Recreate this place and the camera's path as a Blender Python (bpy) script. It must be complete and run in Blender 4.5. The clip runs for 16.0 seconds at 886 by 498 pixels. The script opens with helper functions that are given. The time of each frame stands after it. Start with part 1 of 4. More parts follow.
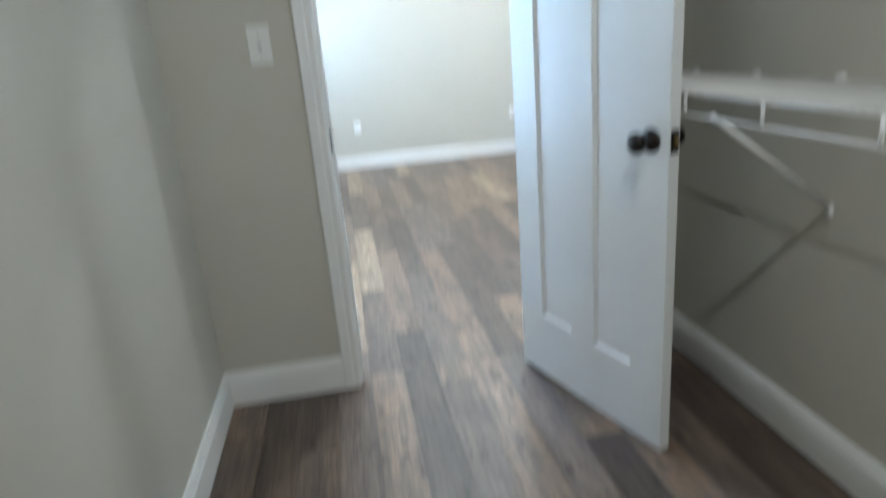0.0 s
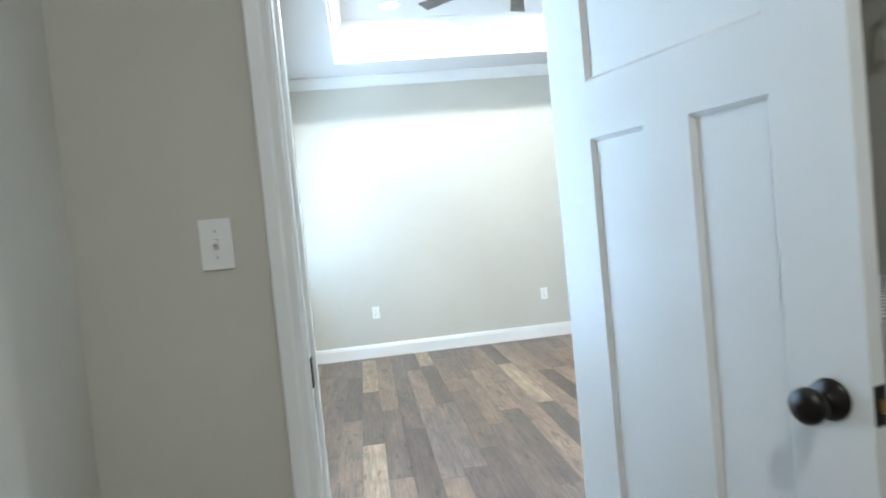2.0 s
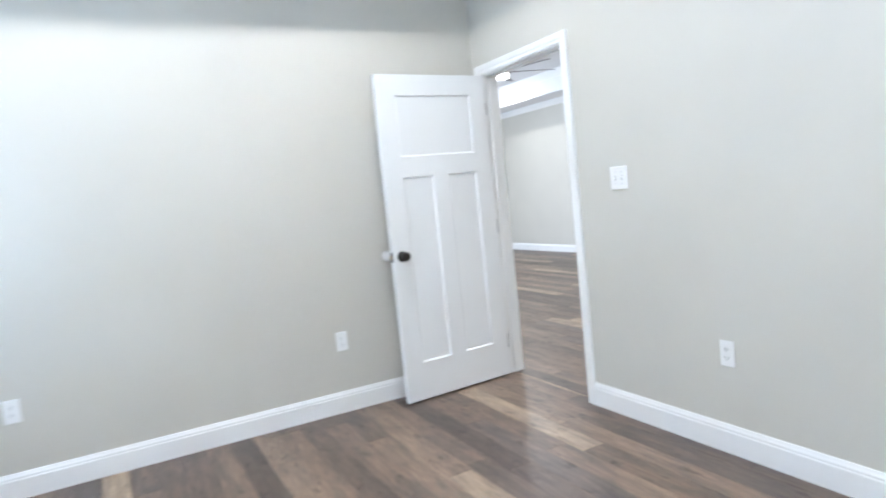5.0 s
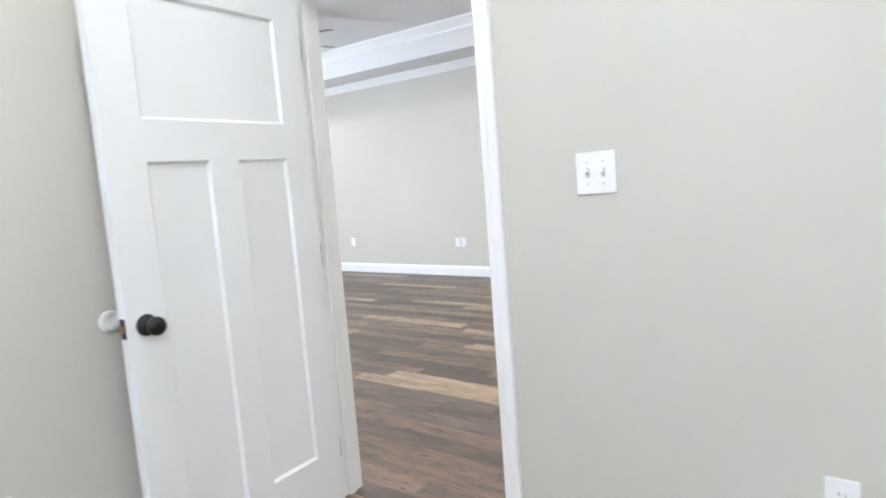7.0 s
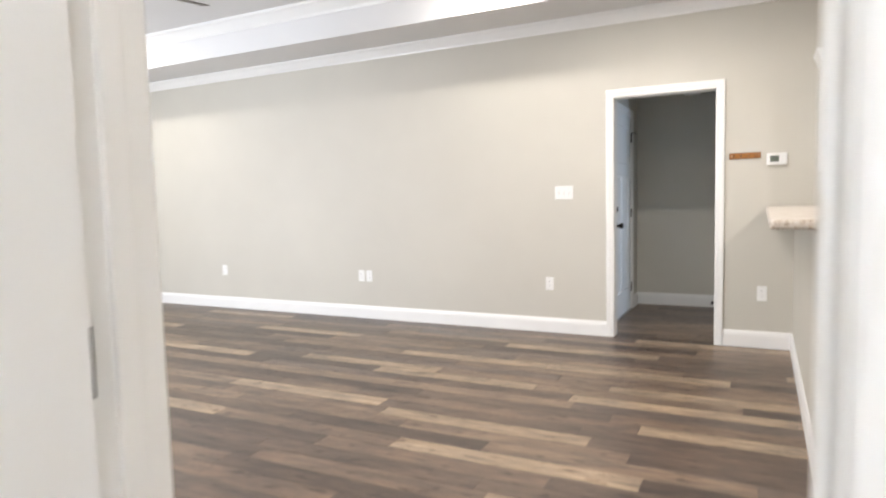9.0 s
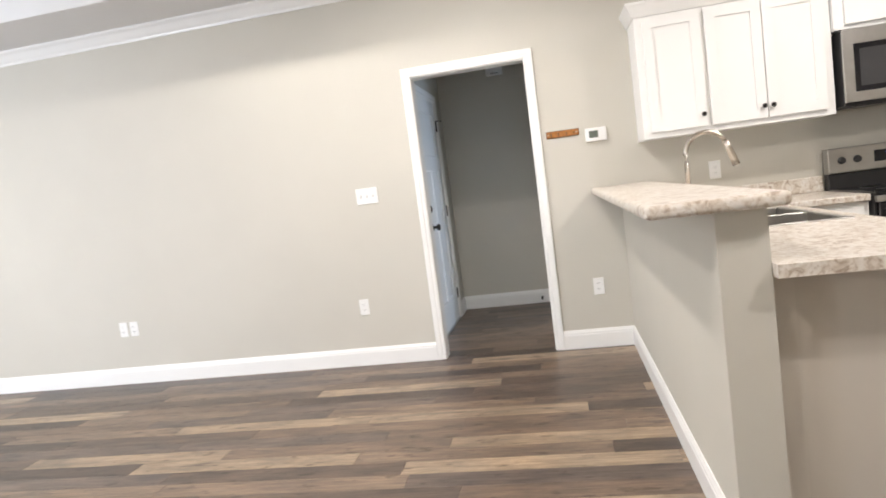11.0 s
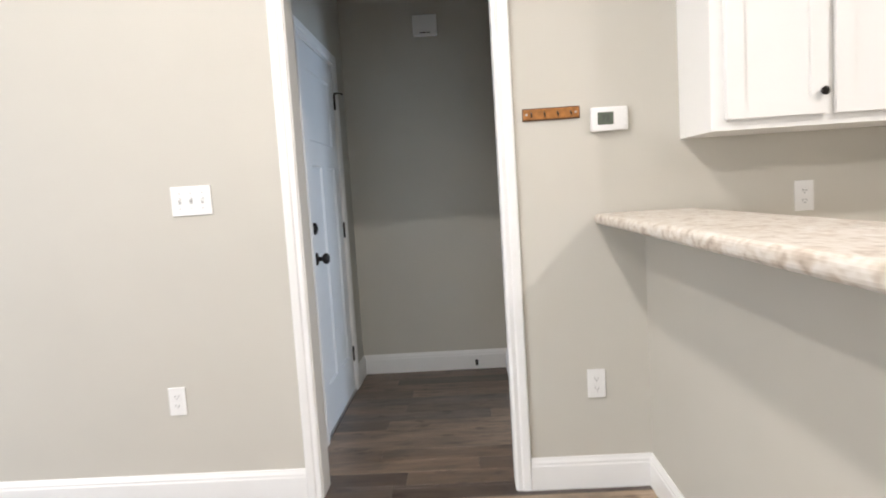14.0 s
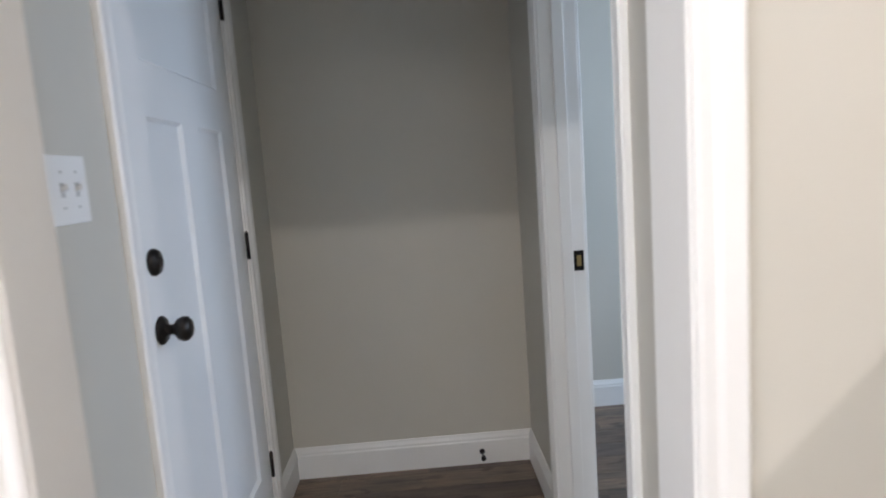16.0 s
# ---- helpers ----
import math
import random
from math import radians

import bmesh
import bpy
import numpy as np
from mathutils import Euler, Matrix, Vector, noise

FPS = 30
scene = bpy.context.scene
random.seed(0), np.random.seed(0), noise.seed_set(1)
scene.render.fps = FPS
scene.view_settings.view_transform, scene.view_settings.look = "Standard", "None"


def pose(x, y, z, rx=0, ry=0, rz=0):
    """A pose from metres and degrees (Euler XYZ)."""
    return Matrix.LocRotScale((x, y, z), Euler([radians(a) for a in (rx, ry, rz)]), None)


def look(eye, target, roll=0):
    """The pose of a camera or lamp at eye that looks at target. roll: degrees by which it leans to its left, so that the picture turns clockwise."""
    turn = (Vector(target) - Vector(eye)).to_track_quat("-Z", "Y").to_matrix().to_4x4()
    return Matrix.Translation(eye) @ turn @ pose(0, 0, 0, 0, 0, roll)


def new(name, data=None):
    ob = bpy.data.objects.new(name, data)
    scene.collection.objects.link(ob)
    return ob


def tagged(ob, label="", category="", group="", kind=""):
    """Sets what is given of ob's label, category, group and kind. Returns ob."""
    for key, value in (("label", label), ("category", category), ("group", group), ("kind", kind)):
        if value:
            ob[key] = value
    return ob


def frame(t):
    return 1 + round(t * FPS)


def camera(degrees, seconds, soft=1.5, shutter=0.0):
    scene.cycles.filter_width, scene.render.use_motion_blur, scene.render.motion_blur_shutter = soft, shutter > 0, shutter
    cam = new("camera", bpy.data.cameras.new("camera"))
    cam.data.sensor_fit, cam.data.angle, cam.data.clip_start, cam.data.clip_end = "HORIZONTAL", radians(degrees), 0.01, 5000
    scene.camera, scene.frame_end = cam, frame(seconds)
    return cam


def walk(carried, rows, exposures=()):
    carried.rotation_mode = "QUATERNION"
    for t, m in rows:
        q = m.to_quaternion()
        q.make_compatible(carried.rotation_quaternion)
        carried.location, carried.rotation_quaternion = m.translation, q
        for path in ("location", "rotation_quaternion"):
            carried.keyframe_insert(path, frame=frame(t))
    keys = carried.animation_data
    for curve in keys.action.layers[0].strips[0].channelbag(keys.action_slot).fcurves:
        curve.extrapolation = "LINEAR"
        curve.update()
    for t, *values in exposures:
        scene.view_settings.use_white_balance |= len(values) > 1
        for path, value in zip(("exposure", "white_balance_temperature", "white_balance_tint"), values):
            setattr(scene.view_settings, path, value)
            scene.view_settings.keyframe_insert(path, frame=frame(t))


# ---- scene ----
cam = camera(70.5, 16.0, soft=1.8, shutter=0.5)
PATH = [
    (0, (0.331, -0.022, 1.211), (0.6, 1.861, 0.592), -4.8),
    (0.5, (0.353, -0.007, 1.29), (0.688, 1.963, 1.365), -3.9),
    (1, (0.339, 0.093, 1.33), (0.828, 2.015, 1.589), -7.0),
    (1.5, (0.372, 0.308, 1.263), (0.928, 2.228, 1.194), -6.6),
    (2, (0.44, 0.644, 1.254), (0.69, 2.626, 1.172), -5.5),
    (2.5, (0.474, 1.008, 1.251), (0.993, 2.927, 1.031), -4.2),
    (3, (0.565, 1.42, 1.228), (0.848, 3.391, 1.045), -3.8),
    (3.5, (0.623, 1.863, 1.29), (1.096, 3.792, 1.061), -6.8),
    (4, (0.704, 2.331, 1.276), (1.088, 4.291, 1.181), -8.2),
    (4.5, (0.791, 2.786, 1.292), (1.287, 4.723, 1.289), -5.6),
    (5, (1.021, 3.126, 1.291), (1.954, 4.886, 1.114), -5.9),
    (5.2, (1.041, 3.309, 1.329), (2.065, 5.021, 1.197), -5.4),
    (7.3, (1.871, 4.989, 1.271), (3.465, 6.176, 1.043), -5.0),
    (7.5, (1.989, 5.108, 1.258), (3.573, 6.311, 1.052), -6.2),
    (8, (2.286, 5.456, 1.276), (3.925, 6.588, 1.096), -5.2),
    (8.5, (2.565, 5.728, 1.258), (4.327, 6.632, 0.972), -4.8),
    (9, (2.862, 5.957, 1.222), (4.638, 6.862, 1.065), -1.4),
    (9.5, (3.115, 6.125, 1.24), (5.045, 6.6, 1.016), -3.1),
    (9.7, (3.223, 6.132, 1.257), (5.152, 6.621, 1.065), -6.6),
    (11.8, (4.267, 6.233, 1.213), (6.251, 6.364, 0.99), -6.5),
    (12, (4.367, 6.272, 1.223), (6.356, 6.243, 1.011), -5.9),
    (12.5, (4.669, 6.306, 1.229), (6.661, 6.225, 1.069), -4.8),
    (13, (5.043, 6.317, 1.218), (7.039, 6.348, 1.086), -3.7),
    (13.5, (5.414, 6.426, 1.251), (7.402, 6.326, 1.053), -3.4),
    (14, (5.834, 6.427, 1.229), (7.824, 6.508, 1.049), -3.6),
    (14.5, (6.297, 6.497, 1.246), (8.294, 6.422, 1.158), -3.0),
    (15, (6.771, 6.499, 1.234), (8.764, 6.539, 1.075), -3.2),
    (15.5, (7.208, 6.58, 1.253), (9.199, 6.532, 1.066), -2.3),
    (16, (7.582, 6.606, 1.247), (9.565, 6.537, 0.991), -4.1),
]

FPSROWS = [(t, look(eye, target, roll)) for t, eye, target, roll in PATH]
walk(cam, FPSROWS, [(0, 0.02, 5450, 6), (0.5, 0.13, 5600, 6), (1.0, 0.13, 5750, 6), (1.5, 0.1, 5700, 6), (2.5, 0.04, 5400, 6), (3.5, -0.32, 5450, 9), (4.5, -0.25, 5600, 12), (5.2, -0.18, 5550, 13), (7.5, -0.19, 6000, 14), (8.2, -0.13, 6250, 16),
                    (9, -0.13, 6350, 16), (9.5, -0.08, 6350, 16), (12, -0.03, 6300, 16), (13, -0.08, 6300, 16), (14.5, -0.1, 6250, 16), (16, -0.08, 6200, 18)])

# ---- plan: metres ----
CL_L, CL_R, CL_F, CL_B = -0.205, 1.545, 2.14, -1.1        # closet left, right, front, back
BR_L, BR_R, BR_N, BR_S = -0.245, 3.355, 6.83, 2.255       # bedroom
LV_W, LV_E, LV_N, LV_S = 3.47, 8.306, 13.8, 2.3           # living room and kitchen
LD_W, LD_E, LD_N, LD_S = 8.421, 10.1, 7.2, 6.2            # laundry passage
UT_E, UT_N, UT_S = 10.6, 6.085, 3.9                       # utility room beyond it
H, TRAY = 2.74, 3.08
LIV_WIN, UT_WIN = 11.4, 9.5                               # middles of the windows beyond the view
PEN_N, PEN_S, PEN_W = 5.735, 5.595, 5.745                 # peninsula half wall

# ---- world and lights ----
world = bpy.data.worlds.new("sky")
world.use_nodes = True
scene.world = world
wn = world.node_tree.nodes
sky = wn.new("ShaderNodeTexSky")
sky.sky_type, sky.sun_disc, sky.sun_elevation, sky.sun_rotation = 'NISHITA', False, radians(50), radians(140)
world.node_tree.links.new(sky.outputs[0], wn["Background"].inputs[0])
wn["Background"].inputs[1].default_value = 0.12
sun_data = bpy.data.lights.new("sun", 'SUN')
sun_data.energy, sun_data.angle, sun_data.color = 2.5, radians(0.5), (1.0, 0.96, 0.9)
sun_ob = new("sun", sun_data)
sun_ob.matrix_world = look((0, 0, 20), (-6, 7, 0))


def area(name, eye, target, w, h, watts, color, disk=False):
    d = bpy.data.lights.new(name, 'AREA')
    d.shape = 'DISK' if disk else 'RECTANGLE'
    d.size, d.energy, d.color = w, watts, color
    if not disk:
        d.size_y = h
    o = new(name, d)
    o.matrix_world = look(eye, target)
    return o


DAY, WARM = (0.68, 0.85, 1.0), (1.0, 0.94, 0.84)
CAN_W = 23.0
BED_CANS = [(0.85, 5.865), (2.26, 5.865), (0.85, 3.225), (2.26, 3.225)]
LIV_CANS = [(4.5, 7.9), (7.27, 7.9), (4.5, 12.4), (7.27, 12.4)]
FLAT_CANS = [(7.05, 6.72), (4.7, 6.72), (6.7, 4.3), (4.9, 4.3)]
for k, (cx, cy) in enumerate(BED_CANS + LIV_CANS):
    area("can_lamp", (cx, cy, TRAY - 0.012), (cx, cy, 0), 0.12, 0.12, CAN_W * (1.15 if k < 4 else 1.05), WARM, True)
for k, (cx, cy) in enumerate(FLAT_CANS):
    area("can_lamp", (cx, cy, H - 0.012), (cx, cy, 0), 0.12, 0.12, CAN_W * (1.3 if k < 2 else 1.7), WARM, True)
area("fan_lamp", (1.555, 4.52, 2.678), (1.555, 4.52, 0), 0.17, 0.17, 16, WARM, True)
area("fan_lamp", (5.78, 10.02, 2.678), (5.78, 10.02, 0), 0.17, 0.17, 16, WARM, True)
area("window_lamp", (BR_L - 0.065, 6.09, 1.32), (3, 6.09, 1.3), 0.70, 1.36, 52, DAY)
# unseen second window, its power raised to bring daylight onto the closet door
area("window_lamp", (BR_L - 0.065, 3.14, 1.32), (3, 3.14, 1.3), 0.70, 1.36, 250, DAY)
area("closet_lamp", (0.66, 0.15, H - 0.11), (0.66, 0.15, 0), 0.024, 0.024, 21, WARM, True)
area("window_lamp", (LV_W - 0.03, LIV_WIN, 1.32), (8, LIV_WIN, 1.3), 1.4, 1.3, 190, (0.86, 0.94, 1.0))
area("window_lamp", (UT_WIN, UT_S - 0.03, 1.45), (UT_WIN, 7, 1.3), 0.72, 1.0, 44, (0.62, 0.8, 1.0))

# ---- materials ----
def mat(name, color, rough=0.5, metal=0.0, vary=0.05, scale=6.0, bump=0.0, bscale=120.0, fine=0.02):
    """Paint-like surface: broad and fine variation of its colour, and a fine relief."""
    m = bpy.data.materials.new(name)
    m.use_nodes = True
    n, l = m.node_tree.nodes, m.node_tree.links
    b = n["Principled BSDF"]
    b.inputs["Roughness"].default_value, b.inputs["Metallic"].default_value = rough, metal
    tc = n.new("ShaderNodeTexCoord")
    a = n.new("ShaderNodeTexNoise")
    a.inputs["Scale"].default_value, a.inputs["Detail"].default_value = scale, 3
    f = n.new("ShaderNodeTexNoise")
    f.inputs["Scale"].default_value, f.inputs["Detail"].default_value = bscale, 2
    l.new(tc.outputs["Object"], a.inputs["Vector"])
    l.new(tc.outputs["Object"], f.inputs["Vector"])
    r = n.new("ShaderNodeValToRGB")
    r.color_ramp.elements[0].position, r.color_ramp.elements[1].position = 0.3, 0.7
    for e, k in zip(r.color_ramp.elements, (1 - vary, 1 + vary)):
        e.color = (*[min(1, c * k) for c in color], 1)
    l.new(a.outputs["Fac"], r.inputs["Fac"])
    mx = n.new("ShaderNodeMixRGB")
    mx.blend_type = 'MULTIPLY'
    mx.inputs[0].default_value = 1
    r2 = n.new("ShaderNodeValToRGB")
    r2.color_ramp.elements[0].color = (1 - fine, 1 - fine, 1 - fine, 1)
    l.new(f.outputs["Fac"], r2.inputs["Fac"])
    l.new(r.outputs["Color"], mx.inputs[1])
    l.new(r2.outputs["Color"], mx.inputs[2])
    l.new(mx.outputs["Color"], b.inputs["Base Color"])
    if bump:
        bp = n.new("ShaderNodeBump")
        bp.inputs["Strength"].default_value, bp.inputs["Distance"].default_value = bump, 0.002
        l.new(f.outputs["Fac"], bp.inputs["Height"])
        l.new(bp.outputs["Normal"], b.inputs["Normal"])
    return m


WALL = mat("greige_wall_paint", (0.555, 0.535, 0.472), 0.62, vary=0.025, scale=1.5, bump=0.12, bscale=260)
CEIL = mat("white_ceiling_paint", (0.72, 0.72, 0.715), 0.8, vary=0.02, scale=1.2, bump=0.12, bscale=200)
TRIM = mat("white_trim_paint", (0.82, 0.82, 0.80), 0.35, vary=0.015, scale=4, bump=0.05, bscale=90)
DOORP = mat("white_door_paint", (0.80, 0.81, 0.80), 0.4, vary=0.015, scale=3, bump=0.06, bscale=140)
PLATE = mat("white_plastic", (0.82, 0.82, 0.80), 0.3, vary=0.01)
SLOT = mat("dark_slot", (0.05, 0.05, 0.05), 0.6)
BRONZE = mat("black_bronze", (0.022, 0.019, 0.017), 0.35, 0.7, vary=0.2, scale=30)
STEEL = mat("brushed_steel", (0.56, 0.55, 0.53), 0.33, 1.0, vary=0.06, scale=12)
NICKEL = mat("brushed_nickel", (0.66, 0.61, 0.54), 0.25, 1.0, vary=0.05, scale=20)
BLACK = mat("black_glass", (0.012, 0.012, 0.014), 0.07, vary=0.1)
BLACKP = mat("black_enamel", (0.02, 0.02, 0.021), 0.3, vary=0.15)
CABW = mat("white_cabinet_paint", (0.83, 0.83, 0.81), 0.35, vary=0.012, scale=3, bump=0.05)
WIRE = mat("white_coated_wire", (0.80, 0.79, 0.77), 0.35, vary=0.01)
BLADE = mat("grey_wood_blade", (0.13, 0.115, 0.10), 0.5, vary=0.25, scale=14)
RACKW = mat("honey_wood", (0.36, 0.15, 0.035), 0.4, vary=0.3, scale=40)
BRASS = mat("aged_brass", (0.45, 0.32, 0.14), 0.35, 1.0)
LCD = mat("grey_green_display", (0.12, 0.14, 0.11), 0.2)
SUBFL = mat("dark_joint", (0.03, 0.026, 0.022), 0.8)
BLIND = mat("white_blind_slat", (0.88, 0.9, 0.92), 0.5, vary=0.01)
GRASS = mat("lawn", (0.09, 0.13, 0.05), 0.9, vary=0.4, scale=3, bump=0.5)
VINYL = mat("white_vinyl", (0.84, 0.84, 0.84), 0.35, vary=0.01)
ALUM = mat("aluminium_threshold", (0.5, 0.5, 0.5), 0.35, 1.0)


def glowing(name, color, strength):
    m = bpy.data.materials.new(name)
    m.use_nodes = True
    b = m.node_tree.nodes["Principled BSDF"]
    b.inputs["Base Color"].default_value = (0.9, 0.9, 0.9, 1)
    b.inputs["Emission Color"].default_value = (*color, 1)
    b.inputs["Emission Strength"].default_value = strength
    return m


GLOW = glowing("lit_lens", (1.0, 0.93, 0.82), 9)
BLUELED = glowing("blue_display_digits", (0.05, 0.25, 1.0), 3)
glass = bpy.data.materials.new("window_glass")
glass.use_nodes = True
glass.node_tree.nodes["Principled BSDF"].inputs["Transmission Weight"].default_value = 1
glass.node_tree.nodes["Principled BSDF"].inputs["Roughness"].default_value = 0


def plank_material(name, tones):
    m = bpy.data.materials.new(name)
    m.use_nodes = True
    n, l = m.node_tree.nodes, m.node_tree.links
    b = n["Principled BSDF"]
    tc, oi = n.new("ShaderNodeTexCoord"), n.new("ShaderNodeObjectInfo")
    mul = n.new("ShaderNodeVectorMath")
    mul.operation = 'MULTIPLY'
    mul.inputs[1].default_value = (17.0, 31.0, 5.0)
    comb = n.new("ShaderNodeCombineXYZ")
    for k in range(3):
        l.new(oi.outputs["Random"], comb.inputs[k])
    l.new(comb.outputs[0], mul.inputs[0])
    add = n.new("ShaderNodeVectorMath")
    l.new(tc.outputs["Object"], add.inputs[0])
    l.new(mul.outputs[0], add.inputs[1])

    def noise_of(sx, sy, scale, detail, rough=0.55):
        mp = n.new("ShaderNodeMapping")
        mp.inputs["Scale"].default_value = (sx, sy, 1)
        t = n.new("ShaderNodeTexNoise")
        t.inputs["Scale"].default_value, t.inputs["Detail"].default_value = scale, detail
        t.inputs["Roughness"].default_value = rough
        l.new(add.outputs[0], mp.inputs["Vector"])
        l.new(mp.outputs[0], t.inputs["Vector"])
        return t.outputs["Fac"]

    def ramp(fac, stops, constant=False):
        r = n.new("ShaderNodeValToRGB")
        e = r.color_ramp.elements
        while len(e) < len(stops):
            e.new(0.5)
        for k, (p, c) in enumerate(stops):
            e[k].position, e[k].color = p, (*c, 1)
        if constant:
            r.color_ramp.interpolation = 'CONSTANT'
        l.new(fac, r.inputs["Fac"])
        return r.outputs["Color"]

    def mix(kind, fac, a, c):
        x = n.new("ShaderNodeMixRGB")
        x.blend_type = kind
        if hasattr(fac, "is_linked"):
            l.new(fac, x.inputs[0])
        else:
            x.inputs[0].default_value = fac
        l.new(a, x.inputs[1])
        l.new(c, x.inputs[2])
        return x.outputs["Color"]

    tone = ramp(oi.outputs["Random"], tones, True)
    cloud = ramp(noise_of(8, 1.8, 1.6, 6, 0.7), [(0.3, (0.5, 0.52, 0.56)), (0.7, (1.5, 1.42, 1.3))])
    grain = ramp(noise_of(75, 2.6, 1.4, 7, 0.75), [(0.36, (0.55, 0.52, 0.5)), (0.6, (1.15, 1.14, 1.12))])
    knots = ramp(noise_of(16, 5, 1.6, 3), [(0.3, (0.3, 0.25, 0.22)), (0.4, (1, 1, 1))])
    c = mix('MULTIPLY', 1.0, tone, cloud)
    c = mix('MULTIPLY', 0.9, c, grain)
    c = mix('MULTIPLY', 0.8, c, knots)
    l.new(c, b.inputs["Base Color"])
    b.inputs["Roughness"].default_value = 0.38
    g = noise_of(60, 2.2, 1.4, 6, 0.7)
    bp = n.new("ShaderNodeBump")
    bp.inputs["Strength"].default_value, bp.inputs["Distance"].default_value = 0.25, 0.001
    l.new(g, bp.inputs["Height"])
    l.new(bp.outputs["Normal"], b.inputs["Normal"])
    return m


def stone_material():
    m = mat("mottled_stone_laminate", (0.62, 0.56, 0.47), 0.28, vary=0.1)
    n, l = m.node_tree.nodes, m.node_tree.links
    b = n["Principled BSDF"]
    tc = n.new("ShaderNodeTexCoord")
    a = n.new("ShaderNodeTexNoise")
    a.inputs["Scale"].default_value, a.inputs["Detail"].default_value, a.inputs["Distortion"].default_value = 26, 8, 1.2
    l.new(tc.outputs["Object"], a.inputs["Vector"])
    r = n.new("ShaderNodeValToRGB")
    e = r.color_ramp.elements
    for p in (0.42, 0.5, 0.58):
        e.new(p)
    for el, c in zip(e, ((0.36, 0.29, 0.23), (0.54, 0.47, 0.39), (0.64, 0.59, 0.52), (0.69, 0.65, 0.59), (0.73, 0.71, 0.67))):
        el.color = (*c, 1)
    e[0].position, e[4].position = 0.33, 0.72
    l.new(a.outputs["Fac"], r.inputs["Fac"])
    v = n.new("ShaderNodeTexNoise")
    v.inputs["Scale"].default_value, v.inputs["Detail"].default_value = 70, 3
    l.new(tc.outputs["Object"], v.inputs["Vector"])
    r2 = n.new("ShaderNodeValToRGB")
    r2.color_ramp.elements[0].position, r2.color_ramp.elements[1].position = 0.32, 0.45
    r2.color_ramp.elements[0].color = (0.78, 0.74, 0.69, 1)
    l.new(v.outputs["Fac"], r2.inputs["Fac"])
    x = n.new("ShaderNodeMixRGB")
    x.blend_type = 'MULTIPLY'
    x.inputs[0].default_value = 1
    l.new(r.outputs["Color"], x.inputs[1])
    l.new(r2.outputs["Color"], x.inputs[2])
    l.new(x.outputs["Color"], b.inputs["Base Color"])
    return m


PLANK = plank_material("dark_vinyl_wood_plank", [(0.0, (0.082, 0.062, 0.051)), (0.2, (0.114, 0.086, 0.069)), (0.4, (0.165, 0.123, 0.094)),
                                                (0.6, (0.132, 0.105, 0.09)), (0.78, (0.20, 0.15, 0.113))])
PALE = plank_material("pale_vinyl_wood_plank", [(0.0, (0.30, 0.235, 0.172)), (0.5, (0.34, 0.268, 0.197))])
STONE = stone_material()

# ---- building helpers ----
def box(bm, x0, x1, y0, y1, z0, z1, bevel=0.0):
    g = bmesh.ops.create_cube(bm, size=1)
    for v in g["verts"]:
        v.co = Vector(((x0 + x1) / 2 + v.co.x * (x1 - x0), (y0 + y1) / 2 + v.co.y * (y1 - y0), (z0 + z1) / 2 + v.co.z * (z1 - z0)))
    if bevel:
        bmesh.ops.bevel(bm, geom=list({e for v in g["verts"] for e in v.link_edges}), offset=bevel, segments=2, affect='EDGES', profile=0.5)
    return g["verts"]


def boxes(*rows, bevel=0.0):
    bm = bmesh.new()
    for r in rows:
        box(bm, *r, bevel=bevel)
    return bm


def lathe(profile, m=Matrix(), n=20):
    """A turned shape: (radius, height) points about the local z axis, laid by m."""
    bm = bmesh.new()
    rings = []
    for r, z in profile:
        rings.append([bm.verts.new(m @ Vector((r * math.cos(a), r * math.sin(a), z))) for a in [2 * math.pi * k / n for k in range(n)]])
    for a, b in zip(rings, rings[1:]):
        for k in range(n):
            bm.faces.new((a[k], a[(k + 1) % n], b[(k + 1) % n], b[k]))
    bm.faces.new(rings[0][::-1])
    bm.faces.new(rings[-1])
    bmesh.ops.recalc_face_normals(bm, faces=bm.faces)
    for f in bm.faces:
        f.smooth = len(f.verts) == 4
    return bm


def tube(points, r, n=8, bm=None):
    """A round bar along points."""
    bm = bm or bmesh.new()
    pts = [Vector(p) for p in points]
    rings = []
    for k, p in enumerate(pts):
        d = (pts[min(k + 1, len(pts) - 1)] - pts[max(k - 1, 0)]).normalized()
        q = d.to_track_quat('Z', 'Y')
        rr = r[k] if isinstance(r, (list, tuple)) else r
        rings.append([bm.verts.new(p + q @ Vector((rr * math.cos(a), rr * math.sin(a), 0))) for a in [2 * math.pi * i / n for i in range(n)]])
    for a, b in zip(rings, rings[1:]):
        for k in range(n):
            f = bm.faces.new((a[k], a[(k + 1) % n], b[(k + 1) % n], b[k]))
            f.smooth = True
    bm.faces.new(rings[0][::-1])
    bm.faces.new(rings[-1])
    return bm


